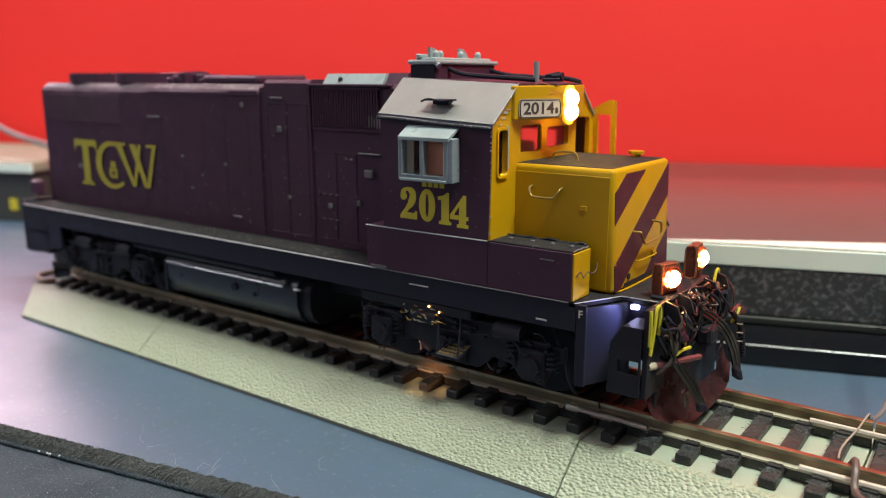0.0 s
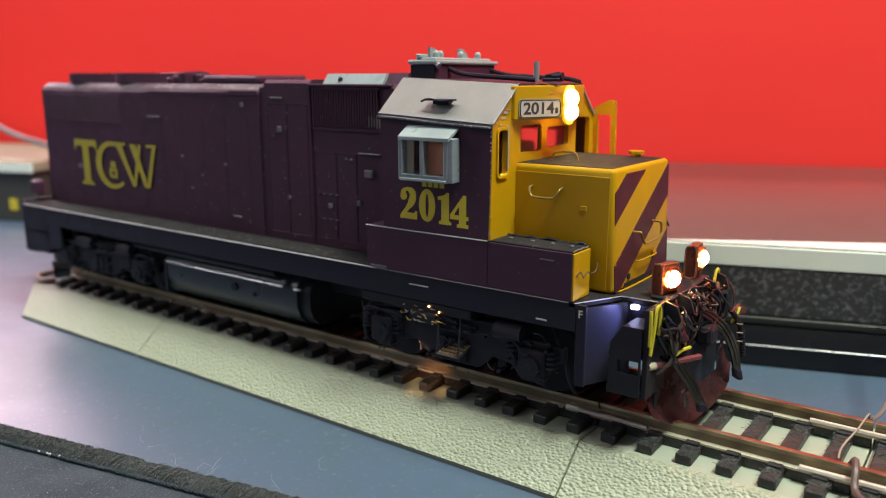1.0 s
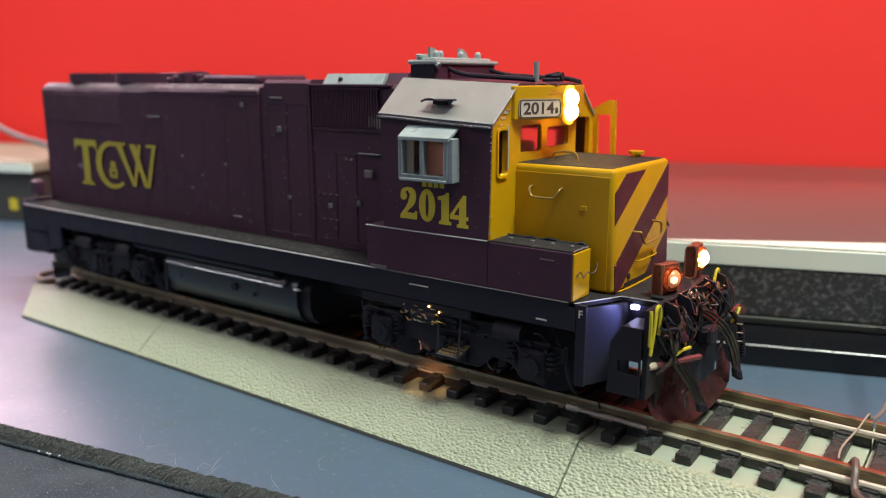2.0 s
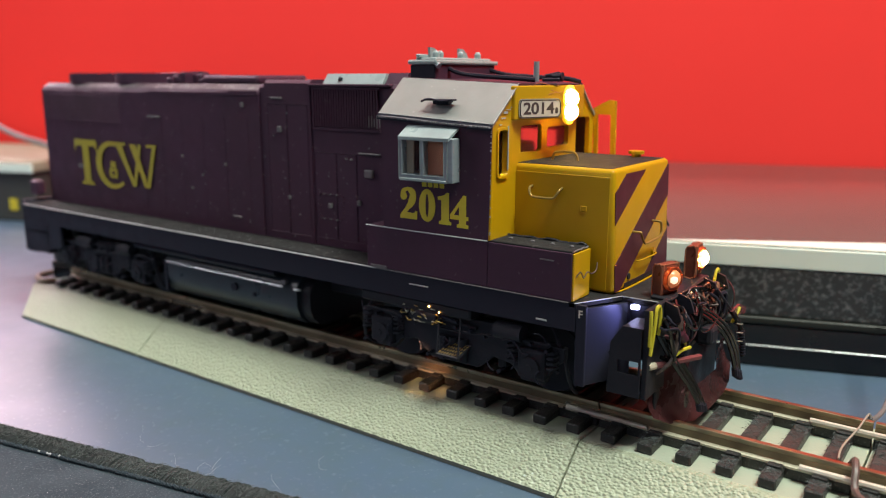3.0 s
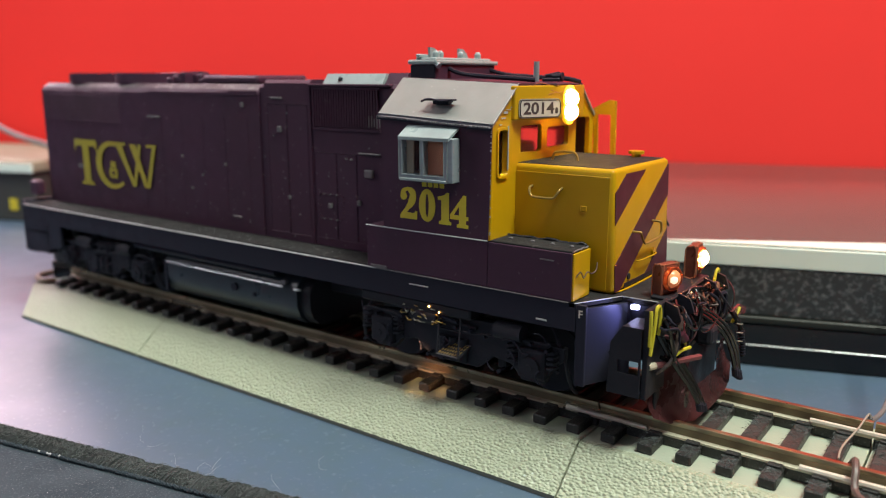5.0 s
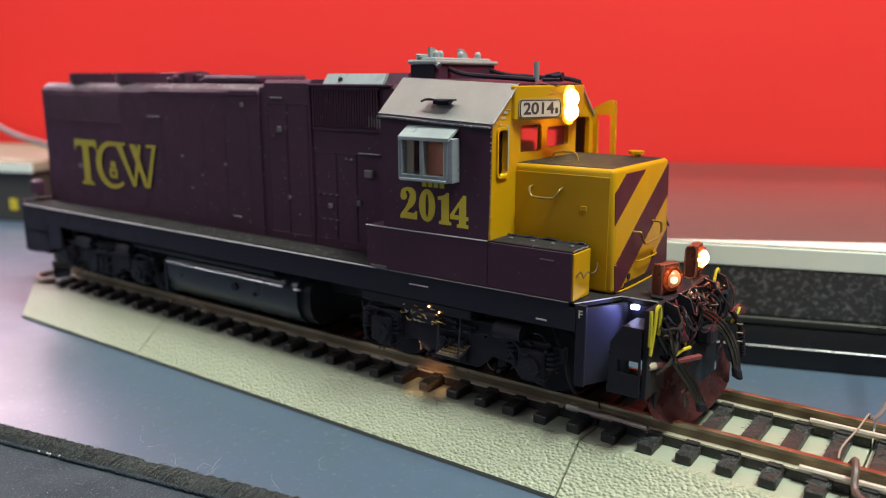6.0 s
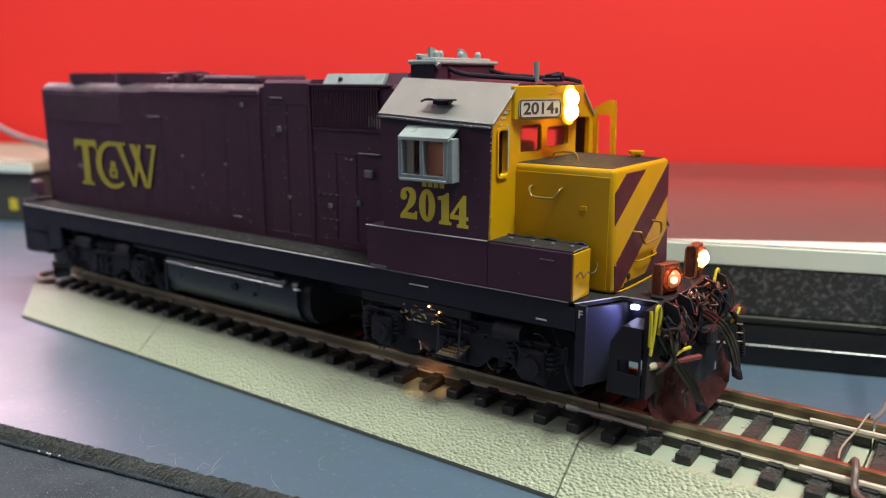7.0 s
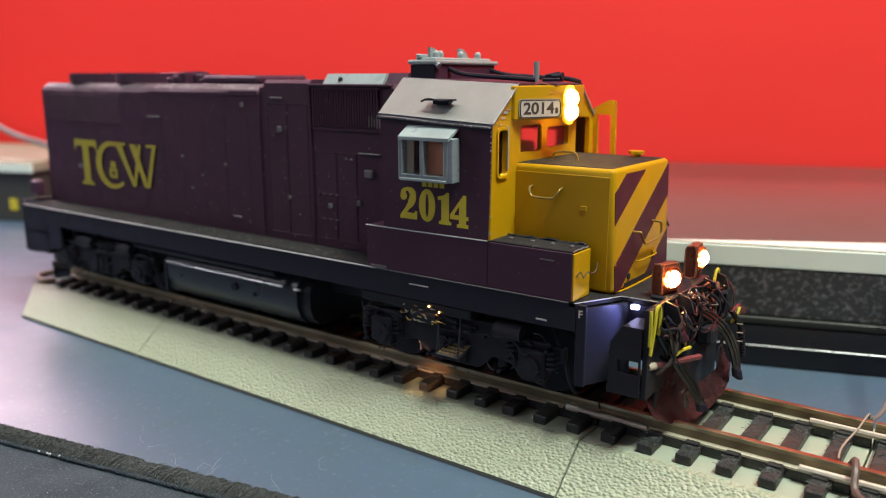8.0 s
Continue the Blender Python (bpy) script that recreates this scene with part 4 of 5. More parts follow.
    for i, p in enumerate(([(-65.3, -7.0, 50.2), (-64.6, -6.2, 50.8), (-63.4, -4.6, 50.5), (-62.6, -3.2, 49.6)], [(-64.2, -7.2, 48.8), (-63.8, -6.4, 49.8), (-62.9, -4.4, 49.6), (-62.2, -2.4, 48.9)],
                           [(-63.6, -5.8, 48.6), (-62.8, -4.6, 49.2), (-61.9, -2.2, 49.4)])):
        part("lamp_lead", tube(p, 0.06, 5), COPPER, nb, "thin copper lamp lead")
    # far side wind wing
    ww = part("wind_wing", plate([(-66.0, 46.0), (-63.0, 47.6), (-61.6, 47.4), (-61.4, 36.6), (-65.8, 36.6)], 0.6, at_side(17.7),
              [[(-65.2, 44.9), (-62.5, 44.9), (-62.3, 37.4), (-65.0, 37.4)]]), YELLOW, c, "yellow framed wind wing")
    part("pane", box(-65.2, -62.4, 17.9, 18.05, 37.4, 44.9), GLASS, ww)
    # air conditioner on the roof
    ac = part("roof_air_unit", box(-88.4, -82.9, -9.6, 9.6, 50.9, 54.0, 0.4, seg=2), MAROON, c, "roof air conditioner with pale grey lid")
    part("dark_end", box(-88.3, -83.0, -9.75, -9.55, 51.6, 53.8, 0.1), BLACK, ac)
    part("unit_lid", box(-88.8, -82.5, -10.0, 10.0, 53.9, 54.7, 0.3, seg=2), GREY, ac, "pale grey lid")
    part("unit_lid", box(-88.0, -83.4, -8.8, 8.8, 54.6, 55.1, 0.2), GREY, ac)
    for y in (-6.6, -5.4, 1.0, 6.6):
        bm = rod((-85, y, 55.0), (-85, y, 55.75), 0.62, 16)
        bmesh.ops.create_uvsphere(bm, u_segments=14, v_segments=8, radius=0.62 * MM, matrix=Matrix.Translation(V(-85, y, 55.75)))
        part("fan_cap", bm, GREY, ac, "white rounded cap", True)
    for y in (-6.8, 2.2):
        part("fin", plate([(y, 55.0), (y + 3.0, 55.0), (y + 2.2, 56.2), (y + 1.2, 56.8), (y - 0.1, 56.9)], 0.5, at_front(-86.6)), GREY, ac)
    part("cross_bar", box(-87.6, -86.6, -9.2, -5.5, 55.0, 55.7, 0.2), GREY, ac)
    part("valve", rod((-83.2, -9.2, 54.2), (-82.3, -9.4, 53.6), 0.5, 12), WIN_GREY, ac)
    for p in ([(-82.9, -5.5, 53.2), (-80, -6.2, 52.4), (-75, -6.4, 51.9), (-70, -5.5, 51.6), (-66.5, -4.0, 51.3)], [(-82.9, 8, 53.0), (-79, 7.4, 52.2), (-73, 6.5, 51.8), (-66, 6.0, 51.5), (-63.2, 6, 50.9)]):
        part("roof_cable", tube(p, 0.42, 8), BLACK, c, "black cable over the roof", True)
    part("antenna", rod((-67.4, -2, 51.0), (-67.4, -2, 54.3), 0.5, 14), WIN_GREY, c, "grey stub antenna", True)
    hn = part("air_horn", box(-67.5, -64.2, 0.0, 2.0, 51.0, 51.6, 0.15), BLACK, c, "small black air horn")
    part("bell", rod((-66, 1, 51.9), (-64.0, 1, 51.9), 0.3, 12, r2=0.65), BLACK, hn)
    part("bell", rod((-67.6, 1.6, 52.0), (-65, 1.6, 52.2), 0.25, 12, r2=0.5), BLACK, hn)
    part("roof_lip", box(-66.5, -62.4, -4, 4, 50.4, 50.75, 0.12), MAROON, c)
    # Brass bits drawn for the gold glints of chipped paint at the corner.
    for z, a in ((46.5, -15.2), (47.6, -14.0), (48.8, -12.8)):
        part("corner_glint_chip", box(-65.95, -65.7, a - 0.15, a + 0.15, z - 0.2, z + 0.2, 0.05), BRASS_WIRE, c)


def nose_front(a, b, d):
    """On the nose's front, which leans forward a little towards its foot."""
    return V(-48.82 + d + 0.036 * (38.1 - b), a, b)


def nose():
    bm = box(-66.3, -48.8, -10.5, 12.3, 18.7, 38.1, 0.75, seg=3)
    for v in bm.verts:
        if v.co.x > -50 * MM:
            v.co.x += 0.036 * (38.1 * MM - v.co.z)
    n = part("low_nose", bm, YELLOW, LOCO, "yellow low nose with maroon stripes", True)
    part("anti_glare_top", box(-66.2, -49.5, -9.8, 11.6, 37.85, 38.18, 0.1), WALK, n, "dull dark anti-glare top")
    part("side_door", box(-66.0, -49.4, -10.56, -10.4, 19.2, 36.9, 0.06), YELLOW, n)
    part("top_cap", rod((-53.9, 10.0, 38.1), (-53.9, 10.0, 38.75), 0.8, 20), YELLOW, n, "", True)
    part("top_cap", rod((-53.9, 10.0, 38.7), (-53.9, 10.0, 39.2), 1.35, 20), YELLOW, n, "", True)
    part("grab_iron", tube([(-63.6, -2.5, 38.1), (-63.4, -2.5, 39.0), (-62.7, -2.5, 39.5), (-60.0, -2.5, 39.6), (-59.2, -2.5, 39.1), (-58.9, -2.5, 38.1)], 0.2, 7), BRASS_WIRE, n, "bent brass grab iron")
    part("grab_iron", tube([(-62.8, -10.4, 34.7), (-62.8, -11.6, 34.4), (-62.4, -11.9, 33.4), (-61.6, -12.0, 33.1), (-58.7, -12.0, 33.1), (-58, -11.9, 33.4), (-57.5, -11.6, 34.3), (-57.5, -10.4, 34.7)], 0.2, 7), BRASS_WIRE, n, "bent brass grab iron")
    part("latch", box(-54.2, -53.1, -10.7, -10.5, 31.3, 32.2, 0.1), YELLOW, n)
    # diagonal stripes over the front
    def clip(poly, axis, limit, keep_less):
        out = []
        for i, p in enumerate(poly):
            q = poly[(i + 1) % len(poly)]
            ins = lambda t: (t[axis] <= limit) == keep_less or t[axis] == limit
            if ins(p):
                out.append(p)
            if ins(p) != ins(q):
                t = (limit - p[axis]) / (q[axis] - p[axis])
                out.append((p[0] + (q[0] - p[0]) * t, p[1] + (q[1] - p[1]) * t))
        return out
    for lo, hi in ((36.0, 41.0), (24.3, 29.8), (12.6, 18.4)):
        poly = [(-12, -12 * 0.64 + lo), (12, 12 * 0.64 + lo), (12, 12 * 0.64 + hi), (-12, -12 * 0.64 + hi)]
        for args in ((0, 11.9, True), (0, -10.1, False), (1, 37.1, True), (1, 19.0, False)):
            poly = clip(poly, *args)
        part("stripe", plate(poly, 0.08, nose_front), MAROON_FLAT, n, "maroon painted stripe")
    for pts in ([(-3.4, 27.6), (-3.0, 27.4), (-2.0, 26.2), (-0.6, 25.4), (4.4, 25.5), (5.8, 26.2), (5.6, 27.6), (4.8, 28.2)],):
        part("grab_iron", tube([(-48.6, pts[0][0], pts[0][1])] + [(-47.1, a, b) for a, b in pts] + [(-48.6, pts[-1][0], pts[-1][1])], 0.2, 7), BRASS_WIRE, n, "bent brass grab iron")
    part("grab_iron", tube([(-48.3, -2, 22.6), (-47.3, -2, 22.8), (-47.3, 4.6, 22.8), (-48.3, 4.6, 22.8)], 0.13, 7), YELLOW, n)
    part("step_plate", rod((-48.4, 5.2, 22.9), (-47.8, 5.2, 22.9), 0.7, 14), YELLOW, n)
    part("foot_slot", box(-48.3, -48.05, -6.5, 8.5, 19.0, 19.75, 0.04), BLACK_DULL, n, "dark slot at the foot of the nose")
    part("drain", rod((-48.4, -4.9, 20.6), (-47.95, -4.9, 20.6), 0.5, 14), BLACK_DULL, n)
    part("mirror_arm", tube([(-49.3, 10.4, 27), (-48.6, 11.6, 27.3), (-48.2, 12.2, 26.2)], 0.2, 6), BLACK, n)
    part("nose_foot", tube([(-48.3, -9.5, 18.95), (-47.9, -6, 18.8), (-47.9, 6, 18.8), (-48.3, 9.5, 18.95)], 0.16, 6), YELLOW, n)


def side_boxes():
    for y0, y1 in both(-18, -10.7):
        b = part("side_box", box(-92, -66.5, y0, y1, 18.75, 26.3, 0.15), MAROON, LOCO)
        f = part("battery_box", box(-66.48, -51.6, y0, y1 if y0 > 0 else -12.4, 18.75, 26.2, 0.12), MAROON, LOCO, "maroon battery box with a yellow end")
        yy = (y0 + .1, -12.5) if y0 < 0 else (12.5, y1 - .1)
        part("box_end", box(-51.6, -51.25, yy[0], yy[1], 18.8, 26.1, 0.08), YELLOW, f, "yellow box end")
        part("box_top", box(-66.2, -51.7, yy[0], yy[1], 26.15, 26.5, 0.1), WALK, f, "grimy grey box top")
        s = -1 if y0 < 0 else 1
        rim = random.Random(61)
        part("rough_rim", tube([(-66.2 + i * 0.75, s * 12.6 + rim.uniform(-.12, .12), 26.5 + rim.uniform(-.1, .22)) for i in range(20)], 0.28, 6, steps=2), BLACK_DULL, f, "rough black seam along the nose")
        part("rough_rim", tube([(-51.6, s * (12.8 + i * 0.5), 26.4 + rim.uniform(-.08, .15)) for i in range(11)], 0.16, 5, steps=2), PATCH, f)
        part("lid_edge", tube([(-92, s * 18.05, 26.3), (-80, s * 18.08, 26.25), (-66.5, s * 18.05, 26.3)], 0.11, 5), EDGE, b, "pale worn lid edge")
        for x in (-64, -60, -56.5, -53.2):
            part("top_rivet", box(x - 0.3, x + 0.3, s * 15 - 0.3, s * 15 + 0.3, 26.45, 26.75, 0.08), PATCH, f)
        part("grab_iron", tube([(-51.3, s * 17.2, 22.4), (-50.8, s * 16.6, 23.2), (-50.6, s * 16.0, 22.2), (-50.4, s * 15.2, 23.0), (-50.2, s * 14.0, 22.6), (-50.1, s * 12.8, 22.9), (-50.2, s * 12.2, 24.0)], 0.11, 6), BROWN_WIRE, f)
        part("scrape", box(-57, -54.6, s * 18.02 - .05, s * 18.02 + .05, 24.6, 24.8), PATCH, f)


def tank():
    prof = [(-12, 14), (-14.5, 12.6), (-15.7, 11.3), (-16.1, 10.2), (-16.1, 7), (-15.2, 4.6), (-13.5, 3.1), (-11, 2.5)]
    prof = prof + [(-a, b) for a, b in prof[::-1]]
    t = part("fuel_tank", extrude_x(prof, -155.5, -112.5), TANK, LOCO, "glossy black fuel tank", True)
    part("tank_end", extrude_x([(a * 0.94, 3 + (b - 3) * 0.93) for a, b in prof], -112.5, -109.8), BLACK_DULL, t, "", True)
    # Bright strips drawn in for the highlight on the tank's glossy curve.
    part("tank_edge", box(-155, -116.5, -16.3, -15.6, 10.35, 10.75, 0.12), TRIM_AND_GLINT, t, "bright strip drawn as the tank edge's highlight")
    part("tank_edge", box(-113.4, -111.6, -16.3, -15.6, 10.3, 10.75, 0.12), TRIM_AND_GLINT, t)
    part("filler_cap", rod((-131.0, -16.6, 8.4), (-131.0, -15.9, 8.4), 0.9, 18), BLACK, t, "", True)
    part("gauge", rod((-125.0, -16.4, 7.6), (-125, -15.9, 7.6), 0.4, 12), BLACK, t)
    part("bracket", box(-116.4, -115.2, -16.6, -15.5, 11.2, 12.2, 0.1), PATCH, t)
    part("tank_strap", box(-155.6, -154.6, -16.3, -15.5, 4, 11, 0.1), BLACK, t)


def truck(cx, parent_label):
    t = part("truck", box(cx - 21, cx + 21, -6, 6, 7, 11, 0.6), TRUCK, LOCO, parent_label)
    for s in (-1, 1):
        y = s * 14
        out = [(-21, 8.0), (-19, 6.5), (-17.5, 3.4), (-13.5, 3.4), (-11.5, 5.6), (-8, 6.2), (-5, 3.6), (5, 3.6), (8, 6.2), (11.5, 5.6), (13.5, 3.4), (17.5, 3.4), (19, 6.5), (21, 8.0),
               (21, 10.2), (12, 10.8), (8, 12.0), (-8, 12.0), (-12, 10.8), (-21, 10.2)]
        part("side_frame", plate([(cx + a, b) for a, b in out], s * 1.6, at_side(y), bevel=0.25), TRUCK, t, "black moulded truck side frame")
        for a in (-15.6, 15.6):
            jb = part("journal_box", box(cx + a - 2.6, cx + a + 2.6, min(y, y + s * 2.6), max(y, y + s * 2.6), 4.2, 9.4, 0.6, seg=2), TRUCK, t)
            part("journal_cap", rod((cx + a, y + s * 2.5, 6.4), (cx + a, y + s * 3.1, 6.4), 1.7, 18), TRUCK, jb, "", True)
            part("cap_bolt", rod((cx + a, y + s * 3.0, 6.4), (cx + a, y + s * 3.4, 6.4), 0.6, 6), TRUCK, jb)
            # coil springs beside the box
            for b in (-3.6, 3.6):
                pts = [(cx + a + b + 0.9 * math.cos(k * 1.05), y + s * 1.9 + 0.9 * math.sin(k * 1.05), 6.2 + 3.4 * k / 24) for k in range(25)]
                part("spring", tube(pts, 0.3, 5, steps=1), TRUCK, t)
            w = part("wheel", rod((cx + a, s * 7.2, 6.0), (cx + a, s * 8.2, 6.0), 6.3, 32), TRUCK, t, "", True)
            part("wheel_tread", rod((cx + a, s * 8.2, 6.0), (cx + a, s * 9.5, 6.0), 5.9, 32), TRUCK, w, "", True)
            part("brake_shoe", box(cx + a * 0.52 - 0.8, cx + a * 0.52 + 0.8, min(y * .78, y * .95), max(y * .78, y * .95), 3.5, 8.5, 0.3), TRUCK, t)
        for k in (-1, 0, 1):
            part("bolster_spring", rod((cx + k * 2.1, y + s * 1.7, 4.2), (cx + k * 2.1, y + s * 1.7, 8.2), 0.9, 12), TRUCK, t, "", True)
        cyl = part("brake_cylinder", rod((cx - 8, y + s * 2.2, 11.3), (cx - 2.5, y + s * 2.2, 11.3), 1.5, 18), TRUCK, t, "", True)
        part("piston_rod", rod((cx - 2.6, y + s * 2.2, 11.3), (cx + 5, y + s * 2.2, 10.7), 0.35, 8), TRUCK, cyl)
        cyl = part("brake_cylinder", rod((cx + 9, y + s * 2.2, 11.5), (cx + 14, y + s * 2.2, 11.5), 1.5, 18), TRUCK, t, "", True)
        part("sand_pipe", tube([(cx + 18, y, 13), (cx + 20.5, y + s, 9), (cx + 21.5, y, 4), (cx + 21.2, y * .8, 1.6)], 0.35, 6), TRUCK, t)
        part("sand_pipe", tube([(cx - 18, y, 13), (cx - 20.5, y + s, 9), (cx - 21.5, y, 4), (cx - 21.2, y * .8, 1.6)], 0.35, 6), TRUCK, t)
        part("brake_pipe", tube([(cx - 19, y + s * 2, 10.6), (cx - 9, y + s * 2.6, 10.2), (cx, y + s * 2.6, 9.6), (cx + 9, y + s * 2.6, 10.2), (cx + 19, y + s * 2, 10.6)], 0.25, 6), TRUCK, t)
    # thin pipes and bolt heads over the near side frame
    rng = random.Random(round(-cx))
    for i in range(16):
        x, z, r = cx + rng.uniform(-19, 19), rng.uniform(4.5, 11.5), rng.uniform(0.8, 2.2)
        a0 = rng.uniform(0, 6.3)
        arc = [(x + r * math.cos(a0 + k * 0.5), -17.1 - rng.uniform(0, 0.25), z + r * math.sin(a0 + k * 0.5)) for k in range(5)]
        part("small_pipe", tube(arc, rng.uniform(0.1, 0.18), 5, steps=3), BLACK, t)
    for i in range(14):
        x, z = cx - 19 + i * 2.9, rng.choice((4.6, 9.8, 10.4))
        part("bolt_head", rod((x, -15.4, z), (x, -17.4, z), 0.32, 6), BLACK, t)
    for a in (-15.6, 15.6):
        part("axle", rod((cx + a, -13, 6), (cx + a, 13, 6), 1.0, 12), TRUCK, t)


def lattice_step():
    """Grated footboard and loose fittings between the axles, with its warm ground lamp."""
    def at(u, v, up):
        # along the tilted board, across it, and above it
        return (-76.4 + 4.4 * u + 1.2 * v, -18.3 + 2.3 * v, 5.4 + 1.7 * v + up)
    bm = bmesh.new()
    bmesh.ops.create_cube(bm, size=1)
    for v in bm.verts:
        v.co = V(*at(v.co.x + 0.5, v.co.y + 0.5, v.co.z * 0.3))
    st = part("footboard", bm, TRUCK, LOCO, "black grated footboard")
    for i in range(8):
        for k in range(4):
            u, v = 0.05 + i * 0.122, 0.08 + k * 0.24
            part("grate_tooth", rod(at(u, v, 0.2), at(u + 0.03, v + 0.13, 0.26), 0.10, 6), BRASS_WIRE, st)
    for u in (0, 1):
        part("hanger", rod(at(u, 0, 0), (-76.4 + 4.4 * u, -17.4, 12.8), 0.16, 6), TRUCK, st)
    part("rim", rod(at(0, 0, 0.2), at(1, 0, 0.2), 0.13, 6), PATCH, st)
    part("rim", rod(at(0, 1, 0.2), at(1, 1, 0.2), 0.1, 6), PATCH, st)
    lamp = part("ground_lamp", rod((-79.4, -17.1, 12.15), (-79.4, -17.1, 11.75), 0.28, 12), WARM_LED_GLINT, LOCO, "glowing warm ground lamp")
    # Tiny glowing balls added as the warm glints beside the lamp.
    for x, y, z in ((-78.4, -17.7, 13.4), (-76.3, -17.7, 12.7)):
        bm = bmesh.new()
        bmesh.ops.create_icosphere(bm, subdivisions=2, radius=0.15 * MM, matrix=Matrix.Translation(V(x, y, z)))
        part("glint_point", bm, WARM_LED_GLINT, lamp, "glowing point added as a warm glint", True)
    rng = random.Random(11)
    for i in range(24):
        x, z = -85 + rng.uniform(0, 9), 10.4 + rng.uniform(0, 2.4)
        part("wire_clip", tube([(x, -17.0, z), (x + rng.uniform(.3, 1.4), -17.9, z + rng.uniform(-.4, .4)), (x + rng.uniform(.8, 2.0), -17.0, z + rng.uniform(-.5, .5))], rng.uniform(0.07, 0.13), 5), BRASS_WIRE if i % 2 else STEEL, lamp)
    part("pipe_run", tube([(-90, -17.0, 12.6), (-84, -17.2, 12.2), (-80, -17.2, 12.5), (-73, -17.0, 11.4)], 0.3, 6), BLACK, lamp)


def pilot():
    p = part("pilot", plate([(-17, 5.6), (17, 5.6), (16.6, 11), (12.5, 15), (9, 19.2), (-17, 19.2)], 0.8, at_front(-40.4), bevel=0.12), BLACK_DULL, LOCO, "black front pilot plate")
    for s in (-1, 1):
        ys = sorted((s * 17.2, s * 11))
        part("step_well", plate([(-50.3, s * 17.25), (-49.7, s * 17.25), (-45.9, s * 9.9), (-46.5, s * 9.9)], 12.2, at_top(5.6)), BLACK, p, "black slanting step wall")
        part("step_well", box(-50.3, -45.4, s * 9.6 - 0.25, s * 9.6 + 0.25, 5.8, 17.8, 0.1), BLACK, p)
        part("step_well", box(-45.4, -40.4, s * 9.6 - 0.25, s * 9.6 + 0.25, 12.2, 17.8, 0.1), BLACK, p)
        part("step", box(-45.6, -40.4, ys[0], ys[1], 11.6, 12.2, 0.1), BLACK, p)
        part("step", box(-45.6, -40.4, ys[0], ys[1], 6.2, 6.9, 0.1), BLACK, p, "black step tread")
    for s in (-1, 1):
        ys = sorted((s * 16.8, s * 11.4))
        part("step_riser", box(-43.8, -40.5, ys[0], ys[1], 12.2, 16.2, 0.15), BLACK_DULL, p)
    face = [(-45.6, 5.8), (-40.5, 5.8), (-40.5, 16.4), (-43.4, 16.4), (-45.2, 13.8)]
    gap = [(-44.0, 9.2), (-40.8, 9.2), (-40.8, 11.3), (-44.0, 11.3)]
    part("step_face", plate(face, 0.3, at_side(-17.35), [gap]), BLACK_DULL, p, "black pierced step side")
    part("pilot_lamp", box(-45.2, -43.9, -10.5, -9.9, 17.0, 17.7, 0.1), BLUE_LED, p, "glowing cool white step lamp")
    part("step_post", box(-50.75, -49.05, -17.9, -17.3, 5.7, 18.5, 0.1), BLACK, p)
    part("step_post", box(-50.75, -49.0, 17.3, 17.9, 5.7, 18.5, 0.1), BLACK, p)
    # Black plate added to keep the shaded hollow under the pilot dark.
    part("pilot_backing", box(-40.5, -39.9, -12, 12, 1.6, 5.7, 0.2), BLACK_DULL, p)
    # plough: flat nose with swept wings
    # plan points: along, across, height of the lower edge
    plan = [(-40.3, -15.0, 4.6), (-39.7, -12.9, 1.4), (-38.2, -10.0, -0.2), (-36.0, -5.2, -0.9), (-35.2, 0.5, -0.4), (-34.9, 6.0, 0.3), (-35.2, 10.0, 1.2), (-36.0, 13.0, 3.0)]
    bm = bmesh.new()
    rows = []
    for k, back in ((0.0, 0.0), (0.2, 0.9), (0.45, 1.5), (0.7, 1.6), (1.0, 1.2)):
        rows.append([bm.verts.new(V(max(x - back, -40.8), y, z + (9.2 - z) * k)) for x, y, z in plan])
    for r0, r1 in zip(rows, rows[1:]):
        for k in range(len(plan) - 1):
            if r0 in rows[2:] and k in (3, 4):
                continue
            bm.faces.new((r0[k], r0[k + 1], r1[k + 1], r1[k]))
    bmesh.ops.solidify(bm, geom=list(bm.faces), thickness=0.4 * MM)
    pl = part("snow_plough", bm, PLOUGH, p, "dark maroon snow plough with worn edges", True)
    part("plough_bar", rod((-39.6, -15.4, 10.4), (-35.4, -6.4, 10.2), 0.5, 6), PLOUGH, pl)
    part("bar_tip", rod((-39.9, -16.0, 10.42), (-39.3, -14.7, 10.38), 0.56, 8), RAIL_FOOT, pl, "bare pale bar tip")
    part("plough_bar", box(-38.6, -37.6, 2, 15, 9.0, 9.7, 0.15), MAROON_FLAT, pl)
    # Dark box added behind the plough gap in place of its shade.
    part("plough_backing", box(-39.8, -38.4, -3.4, 12.4, 1.0, 15, 0.4), BLACK_DULL, p)
    part("coupler", box(-38, -35.2, -1.8, 1.8, 10.4, 13.4, 0.7, seg=2), BLACK_DULL, p, "black knuckle coupler")
    part("lever", tube([(-39, -15, 15.5), (-37.6, -12, 15.2), (-37.4, -5, 14.6), (-36.8, 0, 13.8), (-37.4, 5, 14.6), (-37.6, 12, 15.2), (-39, 15, 15.5)], 0.22, 6), HOSE, p, "bent dark uncoupling lever")
    # hoses
    for d in (0.0, 1.5, 2.9):
        hs = part("brake_hose", tube([(-39.0, -3.4 + d, 16.6), (-36.8, 0.2 + d, 14.4), (-35.0, 4.0 + d, 11.0), (-34.4, 7.2 + d, 7.0), (-34.2, 9.0 + d, 3.6 - d * 0.5)], 0.36, 9), HOSE, p, "glossy black rubber hose", True)
